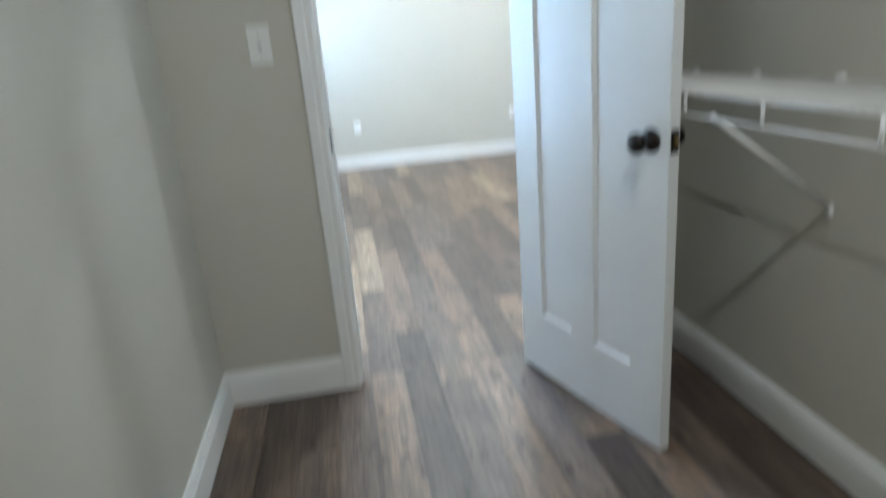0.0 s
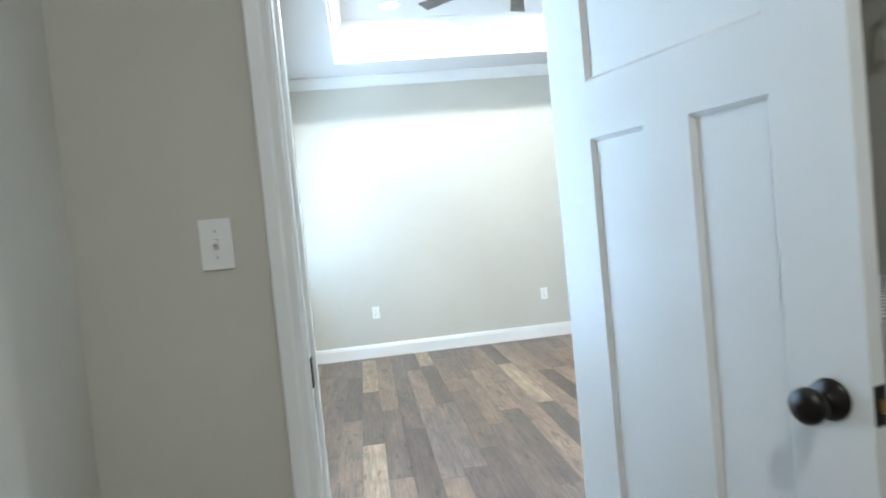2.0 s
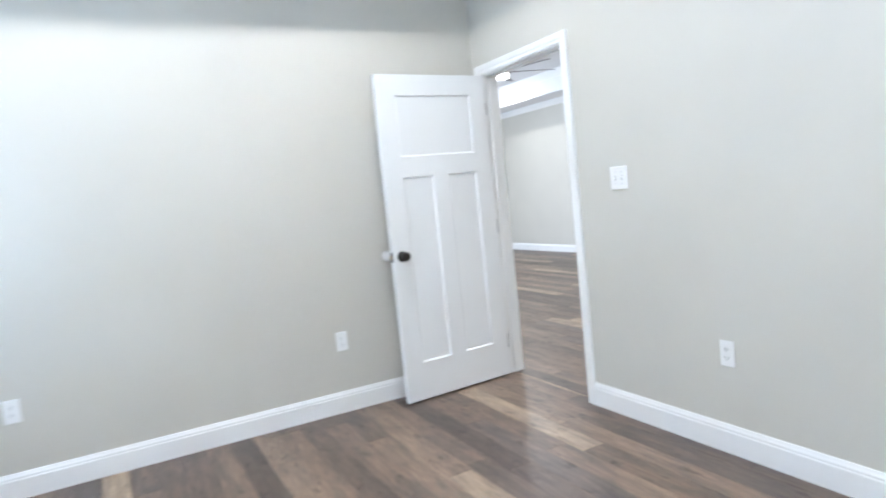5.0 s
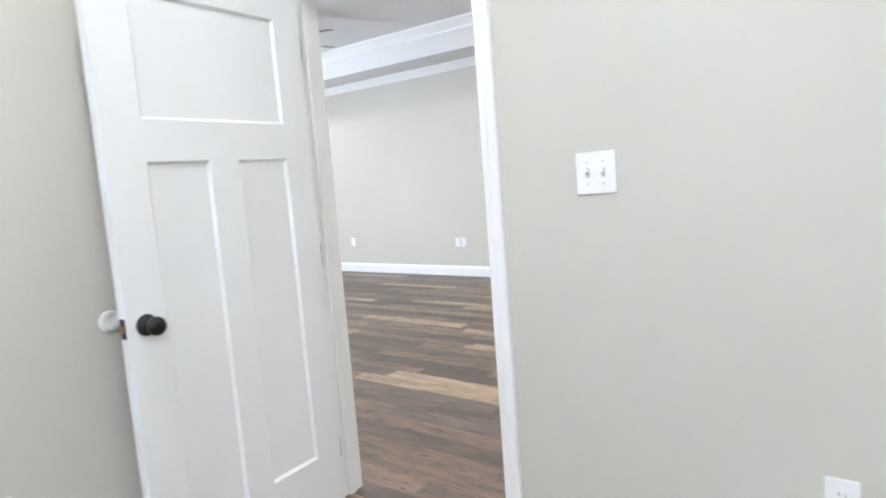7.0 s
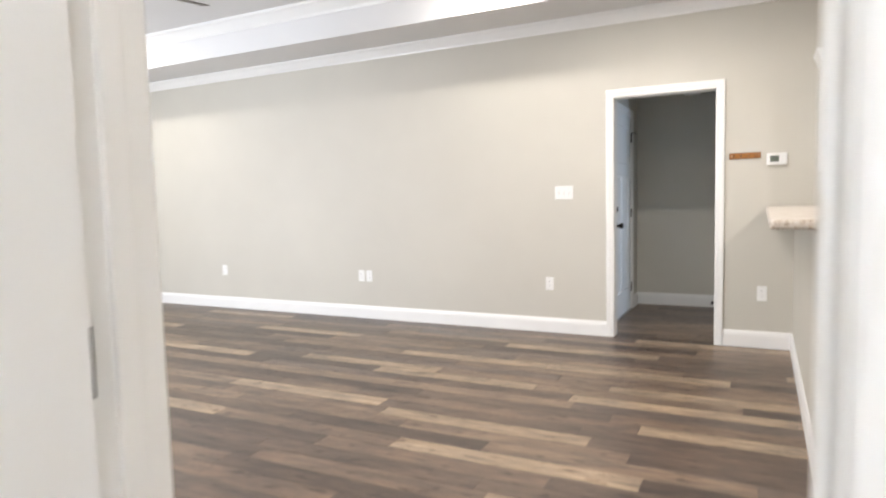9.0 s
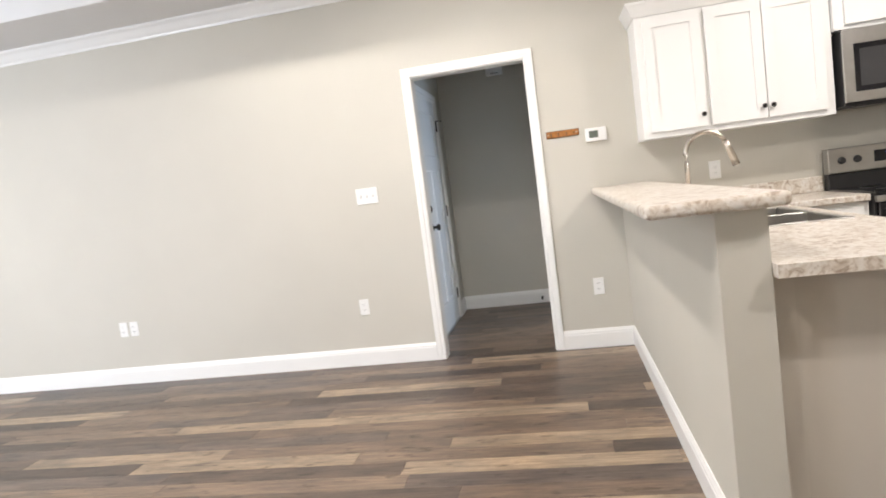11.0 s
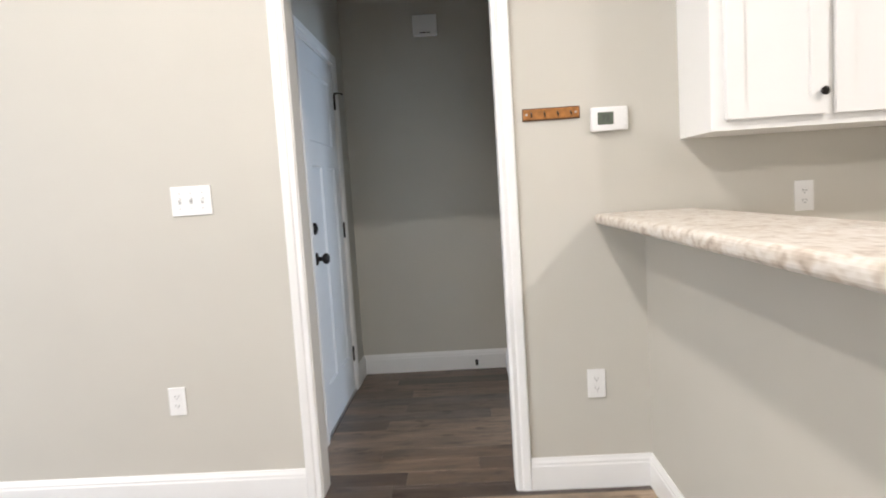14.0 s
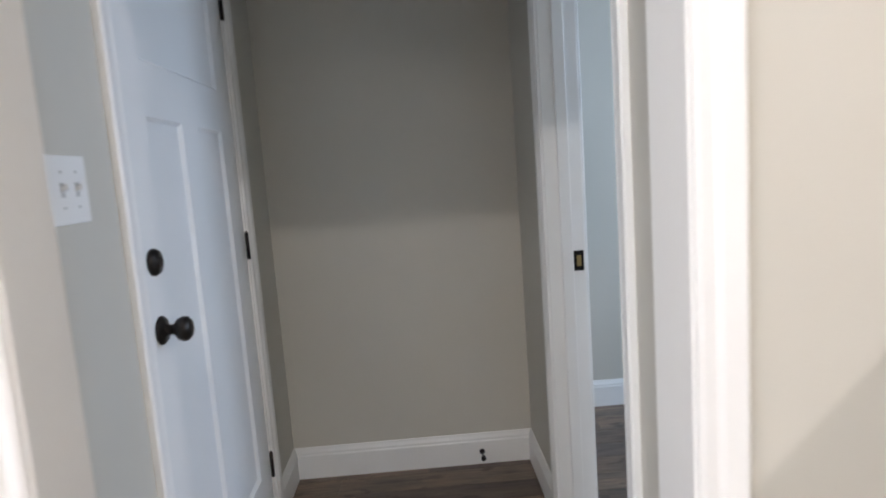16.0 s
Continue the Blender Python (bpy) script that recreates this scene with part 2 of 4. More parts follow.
def sweep(bm, p0, p1, normal, profile, m0=0, m1=0):
    """A moulding from p0 to p1 whose profile is (distance from the wall, height); m 1: mitred for an inner corner, -1: for an outer one."""
    a, b, nn = Vector((*p0, 0)), Vector((*p1, 0)), Vector((*normal, 0))
    d = (b - a).normalized()
    ends = []
    for p, m, s in ((a, m0, 1), (b, m1, -1)):
        ends.append([bm.verts.new(p + nn * o + d * (s * m * o) + Vector((0, 0, z))) for o, z in profile])
    k = len(profile)
    for i in range(k):
        bm.faces.new((ends[0][i], ends[0][(i + 1) % k], ends[1][(i + 1) % k], ends[1][i]))
    bm.faces.new(ends[0][::-1])
    bm.faces.new(ends[1])
    bmesh.ops.recalc_face_normals(bm, faces=bm.faces)
    return bm


def part(name, bm, material, parent=None, label=""):
    me = bpy.data.meshes.new(name)
    bm.to_mesh(me)
    bm.free()
    me.materials.append(material)
    o = new(name, me)
    if parent:
        o.parent = parent
    if label:
        o["label"] = label
    return o


def thing(name, label, category, group="", at=None):
    o = new(name)
    o.empty_display_size = 0.1
    if at is not None:
        o.matrix_world = at
    return tagged(o, label, category, group)


def structure(name, bm, material, label, category):
    return tagged(part(name, bm, material), label, category, kind="structure")


# ---- walls ----
def wall(name, along, c0, c1, a0, a1, holes=(), top=H + 0.4, label="greige painted drywall wall"):
    """A wall along 'x' or 'y', c0..c1 thick, from a0 to a1, with holes (from, to, sill, head)."""
    bm = bmesh.new()

    def put(u0, u1, z0, z1):
        if u1 - u0 > 1e-4 and z1 - z0 > 1e-4:
            box(bm, *((u0, u1, c0, c1) if along == 'x' else (c0, c1, u0, u1)), z0, z1)

    at = a0
    for h0, h1, s, hd in sorted(holes):
        put(at, h0, -0.02, top)
        put(h0, h1, -0.02, s)
        put(h0, h1, hd, top)
        at = h1
    put(at, a1, -0.02, top)
    return structure(name, bm, WALL, label, "wall")


CD0, CD1 = 0.270, 0.985        # closet doorway
BD0, BD1 = 5.890, 6.745      # bedroom doorway
LD0, LD1 = 6.272, 7.100      # laundry doorway
XD0, XD1 = 8.902, 9.754        # outside door
UD0, UD1 = 8.80, 9.57        # utility doorway
HEAD = 2.055
WIN = (5.70, 6.48, 0.62, 2.03)
# out of view: assumed from the daylight that reaches the closet
WIN2 = (2.75, 3.53, 0.62, 2.03)
wall("wall_closet_front", 'x', CL_F, BR_S, BR_L - 0.115, BR_R, [(CD0, CD1, -0.02, HEAD)])
wall("wall_closet_left", 'y', CL_L - 0.115, CL_L, CL_B, CL_F)
wall("wall_closet_right", 'y', CL_R, CL_R + 0.115, CL_B, CL_F)
wall("wall_closet_back", 'x', CL_B - 0.115, CL_B, CL_L - 0.115, CL_R + 0.115)
wall("wall_bedroom_west", 'y', BR_L - 0.14, BR_L, BR_S, BR_N + 0.115, [WIN2, WIN])
wall("wall_bedroom_north", 'x', BR_N, BR_N + 0.115, BR_L, BR_R)
wall("wall_bedroom_east", 'y', BR_R, LV_W, LV_S - 0.115, LV_N, [(BD0, BD1, -0.02, HEAD), (LIV_WIN - 0.75, LIV_WIN + 0.75, 0.62, 2.03)])
wall("wall_living_north", 'x', LV_N, LV_N + 0.14, LV_W - 0.115, LV_E + 0.115)
wall("wall_living_east", 'y', LV_E, LD_W, LV_S - 0.115, LV_N, [(LD0, LD1, -0.02, HEAD)])
wall("wall_kitchen_south", 'x', LV_S - 0.115, LV_S, LV_W, LV_E)
wall("wall_laundry_north", 'x', LD_N, LD_N + 0.14, LD_W, LD_E + 0.115, [(XD0, XD1, -0.02, HEAD)])
wall("wall_laundry_east", 'y', LD_E, LD_E + 0.115, LD_S, LD_N)
wall("wall_laundry_south", 'x', UT_N, LD_S, LD_W, UT_E + 0.115, [(UD0, UD1, -0.02, HEAD)])
wall("wall_utility_east", 'y', UT_E, UT_E + 0.115, UT_S, UT_N)
wall("wall_utility_south", 'x', UT_S - 0.115, UT_S, LD_W, UT_E + 0.115, [(UT_WIN - 0.4, UT_WIN + 0.4, 0.9, 2.0)])
wall("wall_stub", 'x', 5.645, 5.76, LV_W, 4.30)
structure("half_wall", boxes((PEN_W, LV_E, PEN_S, PEN_N, 0, 1.068)), WALL, "greige painted half wall under the raised bar", "half wall")

# ---- ceilings ----
def flat_ceiling(name, x0, x1, y0, y1):
    structure(name, boxes((x0, x1, y0, y1, H, H + 0.1)), CEIL, "flat white painted ceiling", "ceiling")


def tray_ceiling(name, x0, x1, y0, y1, t):
    a0, a1, b0, b1 = t
    bm = boxes((x0, x1, y0, b0, H, TRAY + 0.1), (x0, x1, b1, y1, H, TRAY + 0.1), (x0, a0, b0, b1, H, TRAY + 0.1), (a1, x1, b0, b1, H, TRAY + 0.1),
               (a0, a1, b0, b1, TRAY, TRAY + 0.1))
    structure(name, bm, CEIL, "white tray ceiling with a raised middle", "ceiling")
    bm = bmesh.new()
    prof = [(0, TRAY - 0.12), (0.012, TRAY - 0.12), (0.018, TRAY - 0.1), (0.035, TRAY - 0.078), (0.07, TRAY - 0.035), (0.085, TRAY - 0.025), (0.09, TRAY - 0.014), (0.09, TRAY), (0, TRAY)]
    sweep(bm, (a0, b0), (a1, b0), (0, 1), prof, 1, 1)
    sweep(bm, (a1, b0), (a1, b1), (-1, 0), prof, 1, 1)
    sweep(bm, (a1, b1), (a0, b1), (0, -1), prof, 1, 1)
    sweep(bm, (a0, b1), (a0, b0), (1, 0), prof, 1, 1)
    structure("tray_crown", bm, TRIM, "white crown moulding inside the tray", "crown moulding")


BTRAY = (0.355, 2.755, 2.80, 6.29)
LTRAY = (4.07, 7.70, 7.1, 13.2)
tray_ceiling("ceiling_bedroom", BR_L, BR_R, BR_S, BR_N, BTRAY)
tray_ceiling("ceiling_living", LV_W, LV_E, 6.5, LV_N, LTRAY)
flat_ceiling("ceiling_kitchen", LV_W, LV_E, LV_S, 6.5)
flat_ceiling("ceiling_closet", CL_L, CL_R, CL_B, CL_F)
flat_ceiling("ceiling_laundry", LD_W, LD_E, LD_S, LD_N)
flat_ceiling("ceiling_utility", LD_W, UT_E, UT_S, UT_N)

CROWN = [(0, H - 0.095), (0.012, H - 0.095), (0.016, H - 0.08), (0.03, H - 0.066), (0.055, H - 0.03), (0.07, H - 0.02), (0.078, H - 0.012), (0.078, H), (0, H)]


def mould(name, prof, runs, label, category):
    for p0, p1, nn, m0, m1 in runs:
        structure(name, sweep(bmesh.new(), p0, p1, nn, prof, m0, m1), TRIM, label, category)


def ring(x0, x1, y0, y1):
    return [((x0, y0), (x1, y0), (0, 1), 1, 1), ((x1, y0), (x1, y1), (-1, 0), 1, 1), ((x1, y1), (x0, y1), (0, -1), 1, 1), ((x0, y1), (x0, y0), (1, 0), 1, 1)]


mould("crown", CROWN, ring(BR_L, BR_R, BR_S, BR_N) + ring(LV_W, LV_E, LV_S, LV_N), "white crown moulding where wall meets ceiling", "crown moulding")

# ---- baseboards ----
BASE = [(0, 0), (0.015, 0), (0.015, 0.098), (0.012, 0.104), (0.0125, 0.112), (0.008, 0.122), (0.005, 0.132), (0, 0.132)]
CAS = 0.048
mould("baseboard", BASE, [
    ((CL_L, CL_F), (CD0 - CAS, CL_F), (0, -1), 1, 0), ((CD1 + CAS, CL_F), (CL_R, CL_F), (0, -1), 0, 1),
    ((CL_L, CL_B), (CL_L, CL_F), (1, 0), 1, 1), ((CL_R, CL_B), (CL_R, CL_F), (-1, 0), 1, 1), ((CL_L, CL_B), (CL_R, CL_B), (0, 1), 1, 1),
    ((BR_L, BR_S), (BR_L, BR_N), (1, 0), 1, 1), ((BR_L, BR_N), (BR_R, BR_N), (0, -1), 1, 1),
    ((BR_R, BR_S), (BR_R, BD0 - CAS), (-1, 0), 1, 0),
    ((BR_L, BR_S), (CD0 - CAS, BR_S), (0, 1), 1, 0), ((CD1 + CAS, BR_S), (BR_R, BR_S), (0, 1), 0, 1),
    ((LV_W, BD1 + CAS), (LV_W, LV_N), (1, 0), 0, 1), ((LV_W, LV_S), (LV_W, 5.645), (1, 0), 1, 1), ((LV_W, 5.76), (LV_W, BD0 - CAS), (1, 0), 1, 0), ((LV_W, 5.76), (4.30, 5.76), (0, 1), 1, -1), ((4.30, 5.76), (4.30, 5.645), (1, 0), -1, -1), ((4.30, 5.645), (LV_W, 5.645), (0, -1), -1, 1),
    ((LV_W, LV_N), (LV_E, LV_N), (0, -1), 1, 1), ((LV_E, LD1 + CAS), (LV_E, LV_N), (-1, 0), 0, 1),
    ((LV_E, PEN_N), (LV_E, LD0 - CAS), (-1, 0), 1, 0), ((PEN_W, PEN_N), (LV_E, PEN_N), (0, 1), -1, 1),
    ((PEN_W, PEN_S), (PEN_W, PEN_N), (-1, 0), 0, -1),
    ((LD_E, LD_S), (LD_E, LD_N), (-1, 0), 1, 1), ((UD1 + CAS, LD_S), (LD_E, LD_S), (0, 1), 0, 1),
    ((XD1 + CAS, LD_N), (LD_E, LD_N), (0, -1), 0, 1), ((LD_W, LD_N), (XD0 - CAS, LD_N), (0, -1), 1, 0),
    ((UT_E, UT_S), (UT_E, UT_N), (-1, 0), 1, 1), ((LD_W, UT_S), (UT_E, UT_S), (0, 1), 1, 1)],
    "white moulded baseboard along the wall", "baseboard")

# ---- door frames ----
def door_frame(name, along, w0, w1, c0, c1, label="white painted door casing and jambs", stops=True):
    """Jambs, stops and casing on both sides of a doorway from w0 to w1 in a wall c0..c1."""
    o = tagged(thing(name, label, "door frame"), kind="structure")
    J = 0.018

    def P(nm, u0, u1, v0, v1, z0, z1, bev=0.002):
        return part(nm, boxes((u0, u1, v0, v1, z0, z1) if along == 'x' else (v0, v1, u0, u1, z0, z1), bevel=bev), TRIM, o)

    e = 0.003
    P("jamb", w0, w0 + J, c0 - e, c1 + e, 0, HEAD - J)
    P("jamb", w1 - J, w1, c0 - e, c1 + e, 0, HEAD - J)
    P("head_jamb", w0, w1, c0 - e, c1 + e, HEAD - J, HEAD)
    mid = (c0 + c1) / 2
    if stops:
        P("stop", w0 + J, w0 + J + 0.011, mid - 0.018, mid + 0.018, 0, HEAD - J - 0.011)
        P("stop", w1 - J - 0.011, w1 - J, mid - 0.018, mid + 0.018, 0, HEAD - J - 0.011)
        P("stop", w0 + J, w1 - J, mid - 0.018, mid + 0.018, HEAD - J - 0.011, HEAD - J)
    prof = [(0.006, 0), (0.006, 0.010), (0.012, 0.013), (0.028, 0.011), (0.036, 0.016), (0.062, 0.018), (0.067, 0.014), (0.067, 0)]
    for c, s in ((c0, -1), (c1, 1)):
        for base, sg in ((w0 + J - 0.005, -1), (w1 - J + 0.005, 1)):
            bm = bmesh.new()
            ends = []
            for lo in (True, False):
                row = []
                for u, d in prof:
                    uu, vv = base + sg * (u - 0.006), c + s * d
                    z = 0 if lo else HEAD - J + 0.008 + (u - 0.006)
                    row.append(bm.verts.new((uu, vv, z) if along == 'x' else (vv, uu, z)))
                ends.append(row)
            k = len(prof)
            for i in range(k):
                bm.faces.new((ends[0][i], ends[0][(i + 1) % k], ends[1][(i + 1) % k], ends[1][i]))
            bm.faces.new(ends[0][::-1])
            bm.faces.new(ends[1])
            bmesh.ops.recalc_face_normals(bm, faces=bm.faces)
            part("casing", bm, TRIM, o)
        bm = bmesh.new()
        ends = []
        for base, sg in ((w0 + J - 0.005, -1), (w1 - J + 0.005, 1)):
            row = []
            for u, d in prof:
                uu, vv, z = base + sg * (u - 0.006), c + s * d, HEAD - J + 0.008 + (u - 0.006)
                row.append(bm.verts.new((uu, vv, z) if along == 'x' else (vv, uu, z)))
            ends.append(row)
        for i in range(k):
            bm.faces.new((ends[0][i], ends[0][(i + 1) % k], ends[1][(i + 1) % k], ends[1][i]))
        bm.faces.new(ends[0][::-1])
        bm.faces.new(ends[1])
        bmesh.ops.recalc_face_normals(bm, faces=bm.faces)
        part("head_casing", bm, TRIM, o)
    return o


f1 = door_frame("door_frame_closet", 'x', CD0, CD1, CL_F, BR_S)
f2 = door_frame("door_frame_bedroom", 'y', BD0, BD1, BR_R, LV_W)
f3 = door_frame("door_frame_laundry", 'y', LD0, LD1, LV_E, LD_W, "white painted cased opening without a door", False)
f4 = door_frame("door_frame_outside", 'x', XD0, XD1, LD_N, LD_N + 0.14)
f5 = door_frame("door_frame_utility", 'x', UD0, UD1, UT_N, LD_S)
part("strike_plate", boxes((CD0 + 0.018, CD0 + 0.0215, 2.145, 2.178, 0.895, 0.965), bevel=0.001), BRONZE, f1, "black strike plate")
part("strike_plate", boxes((BR_R + 0.004, BR_R + 0.036, BD0 + 0.018, BD0 + 0.0215, 0.895, 0.965), bevel=0.001), BRONZE, f2, "black strike plate")
part("strike_plate", boxes((UD1 - 0.0215, UD1 - 0.018, UT_N + 0.004, UT_N + 0.036, 0.89, 0.955), bevel=0.001), BRONZE, f5, "black strike plate")
part("strike_hole", boxes((UD1 - 0.0225, UD1 - 0.0213, UT_N + 0.013, UT_N + 0.027, 0.905, 0.94)), BRASS, f5, "brass strike hole")

# ---- doors ----
KNOB = [(0.033, 0), (0.033, 0.004), (0.028, 0.009), (0.014, 0.012), (0.0115, 0.018), (0.0115, 0.028), (0.016, 0.033), (0.025, 0.040), (0.0285, 0.050), (0.0275, 0.059), (0.020, 0.066), (0.008, 0.069)]


def door(name, width, m, label, hinge_side, deadbolt=False):
    """A three-panel door: local x from the hinge edge, y through its thickness (0 to 0.035), z up."""
    o = tagged(thing(name, label, "door", at=m), kind="structure")
    W, T, Z0, Z1 = width, 0.035, 0.012, 2.034
    st, md = 0.128, 0.115
    wins = [(st, W - st, 1.535, Z1 - 0.125), (st, W / 2 - md / 2, 0.245, 1.41), (W / 2 + md / 2, W - st, 0.245, 1.41)]
    for nm, r in (("stile", (0, st, 0, T, Z0, Z1)), ("stile", (W - st, W, 0, T, Z0, Z1)), ("rail", (st, W - st, 0, T, Z1 - 0.125, Z1)), ("rail", (st, W - st, 0, T, 1.41, 1.535)),
                  ("rail", (st, W - st, 0, T, Z0, 0.245)), ("mullion", (W / 2 - md / 2, W / 2 + md / 2, 0, T, 0.245, 1.41))):
        part(nm, boxes(r), DOORP, o)
    s, dp = 0.009, 0.010
    for x0, x1, z0, z1 in wins:
        bm = bmesh.new()
        for y, yi in ((0, dp), (T, T - dp)):
            a = [bm.verts.new(p) for p in ((x0, y, z0), (x1, y, z0), (x1, y, z1), (x0, y, z1))]
            b = [bm.verts.new(p) for p in ((x0 + s, yi, z0 + s), (x1 - s, yi, z0 + s), (x1 - s, yi, z1 - s), (x0 + s, yi, z1 - s))]
            for k in range(4):
                bm.faces.new((a[k], a[(k + 1) % 4], b[(k + 1) % 4], b[k]))
            bm.faces.new(b)
        bmesh.ops.recalc_face_normals(bm, faces=bm.faces)
        part("panel", bm, DOORP, o)
    kx = W - 0.062
    for y, ang in ((0, 90), (T, -90)):
        part("knob", lathe(KNOB, pose(kx, y, 0.93, ang, 0, 0)), BRONZE, o, "black bronze door knob")
        if deadbolt:
            part("deadbolt", lathe([(0.031, 0), (0.031, 0.006), (0.026, 0.014), (0.012, 0.016), (0.012, 0.019)], pose(kx, y, 1.085, ang, 0, 0)), BRONZE, o, "black deadbolt rose")
    part("latch_plate", boxes((W - 0.0005, W + 0.0015, 0.004, T - 0.004, 0.90, 0.96), bevel=0.0005), BRONZE, o, "black latch plate")
    part("latch_bolt", boxes((W + 0.001, W + 0.011, 0.011, 0.024, 0.92, 0.94), bevel=0.002), BRASS, o, "brass latch bolt")
    hy = 0 if hinge_side < 0 else T
    if deadbolt:
        part("hinge_stop", tube([(-0.004, hy + 0.006, 1.872), (0.0, hy + 0.03, 1.874), (0.012, hy + 0.055, 1.868), (0.012, hy + 0.06, 1.86)], [0.007, 0.004, 0.004, 0.007]), BRONZE, o, "black hinge-pin door stop")
    for z in (0.24, 1.03, 1.82):
        bm = tube([(-0.004, hy + hinge_side * 0.006, z - 0.045), (-0.004, hy + hinge_side * 0.006, z + 0.045)], 0.0065)
        box(bm, -0.0035, -0.0005, min(hy, hy - hinge_side * 0.03), max(hy, hy - hinge_side * 0.03), z - 0.045, z + 0.045)
        box(bm, -0.0075, -0.0045, min(hy, hy - hinge_side * 0.03), max(hy, hy - hinge_side * 0.03), z - 0.045, z + 0.045)
        tube([(-0.004, hy + hinge_side * 0.006, z + 0.045), (-0.004, hy + hinge_side * 0.006, z + 0.052)], [0.005, 0.003], bm=bm)
        part("hinge", bm, BRONZE, o, "black butt hinge")
    return o


# closet door: swung into the closet, hinged on the jamb beside the shelves
door("door_1", 0.70, pose(0.957, 2.128, 0, 0, 0, -72.0) @ pose(0, -0.035, 0), "white three-panel door with black knob standing open", 1)
# bedroom door: swung into the bedroom against the far wall
door("door_2", 0.813, pose(3.338, 6.725, 0, 0, 0, 184.5), "white three-panel door with black knob standing open", -1)
# outside door: closed
xd = door("door_3", 0.81, pose(XD1 - 0.02, LD_N + 0.038, 0, 0, 0, 180), "closed white three-panel outside door with black hardware", 1, True)
structure("threshold", boxes((XD0 + 0.02, XD1 - 0.02, LD_N - 0.008, LD_N + 0.12, 0, 0.011), bevel=0.003), ALUM, "pale metal door threshold", "threshold")
bm = lathe([(0.012, 0), (0.012, 0.003), (0.005, 0.006), (0.005, 0.055), (0.010, 0.058), (0.011, 0.07), (0.006, 0.073)], pose(LD_E - 0.015, 6.415, 0.055, 0, -90, 0), 12)
tagged(part("door_stop", bm, BRONZE), "small black door stop screwed to the baseboard", "door stop")
bm = lathe([(0.034, 0), (0.034, 0.006), (0.028, 0.012), (0.014, 0.012), (0.012, 0.008)], pose(2.575, BR_N, 0.93, 90, 0, 0), 24)
tagged(part("wall_bumper", bm, PLATE), "round white plastic door bumper on the wall", "door bumper")

# ---- window with blinds ----
def translucent(name, color):
    m = bpy.data.materials.new(name)
    m.use_nodes = True
    n, l = m.node_tree.nodes, m.node_tree.links
    b = n["Principled BSDF"]
    b.inputs["Base Color"].default_value, b.inputs["Roughness"].default_value = (*color, 1), 0.5
    t = n.new("ShaderNodeBsdfTranslucent")
    t.inputs[0].default_value = (*color, 1)
    mx = n.new("ShaderNodeMixShader")
    mx.inputs[0].default_value = 0.55
    l.new(b.outputs[0], mx.inputs[1])
    l.new(t.outputs[0], mx.inputs[2])
    l.new(mx.outputs[0], n["Material Output"].inputs[0])
    return m


SLAT = translucent("translucent_blind_slat", (0.86, 0.88, 0.9))


def window(name, x_in, x_out, y0, y1, z0, z1, at=None):
    o = tagged(thing(name, "white single-hung window in the painted wall", "window", at=at), kind="structure")
    xo = x_out + 0.02
    part("window_frame", boxes((xo, xo + 0.05, y0, y0 + 0.04, z0, z1), (xo, xo + 0.05, y1 - 0.04, y1, z0, z1), (xo, xo + 0.05, y0 + 0.04, y1 - 0.04, z0, z0 + 0.045),
                               (xo, xo + 0.05, y0 + 0.04, y1 - 0.04, z1 - 0.04, z1)), VINYL, o)
    zm = (z0 + z1) / 2
    part("meeting_rail", boxes((xo + 0.008, xo + 0.045, y0 + 0.04, y1 - 0.04, zm - 0.022, zm + 0.022), bevel=0.003), VINYL, o)
    for a, b in ((z0 + 0.045, zm - 0.022), (zm + 0.022, z1 - 0.04)):
        g = part("pane", boxes((xo + 0.02, xo + 0.026, y0 + 0.04, y1 - 0.04, a, b)), glass, o)
        g.visible_shadow = False
    part("window_sill", boxes((x_out + 0.07, x_in + 0.045, y0 - 0.045, y1 + 0.045, z0 - 0.024, z0), bevel=0.006), TRIM, o)
    part("apron", boxes((x_in, x_in + 0.014, y0 - 0.03, y1 + 0.03, z0 - 0.085, z0 - 0.025), bevel=0.003), TRIM, o)
    return o


window("window_1", BR_L, BR_L - 0.14, *WIN)
window("window_2", BR_L, BR_L - 0.14, *WIN2)
window("window_3", LV_W, BR_R, LIV_WIN - 0.75, LIV_WIN + 0.75, 0.62, 2.03)
window("window_4", 0, -0.115, -0.4, 0.4, 0.9, 2.0, pose(UT_WIN, UT_S, 0, 0, 0, 90))


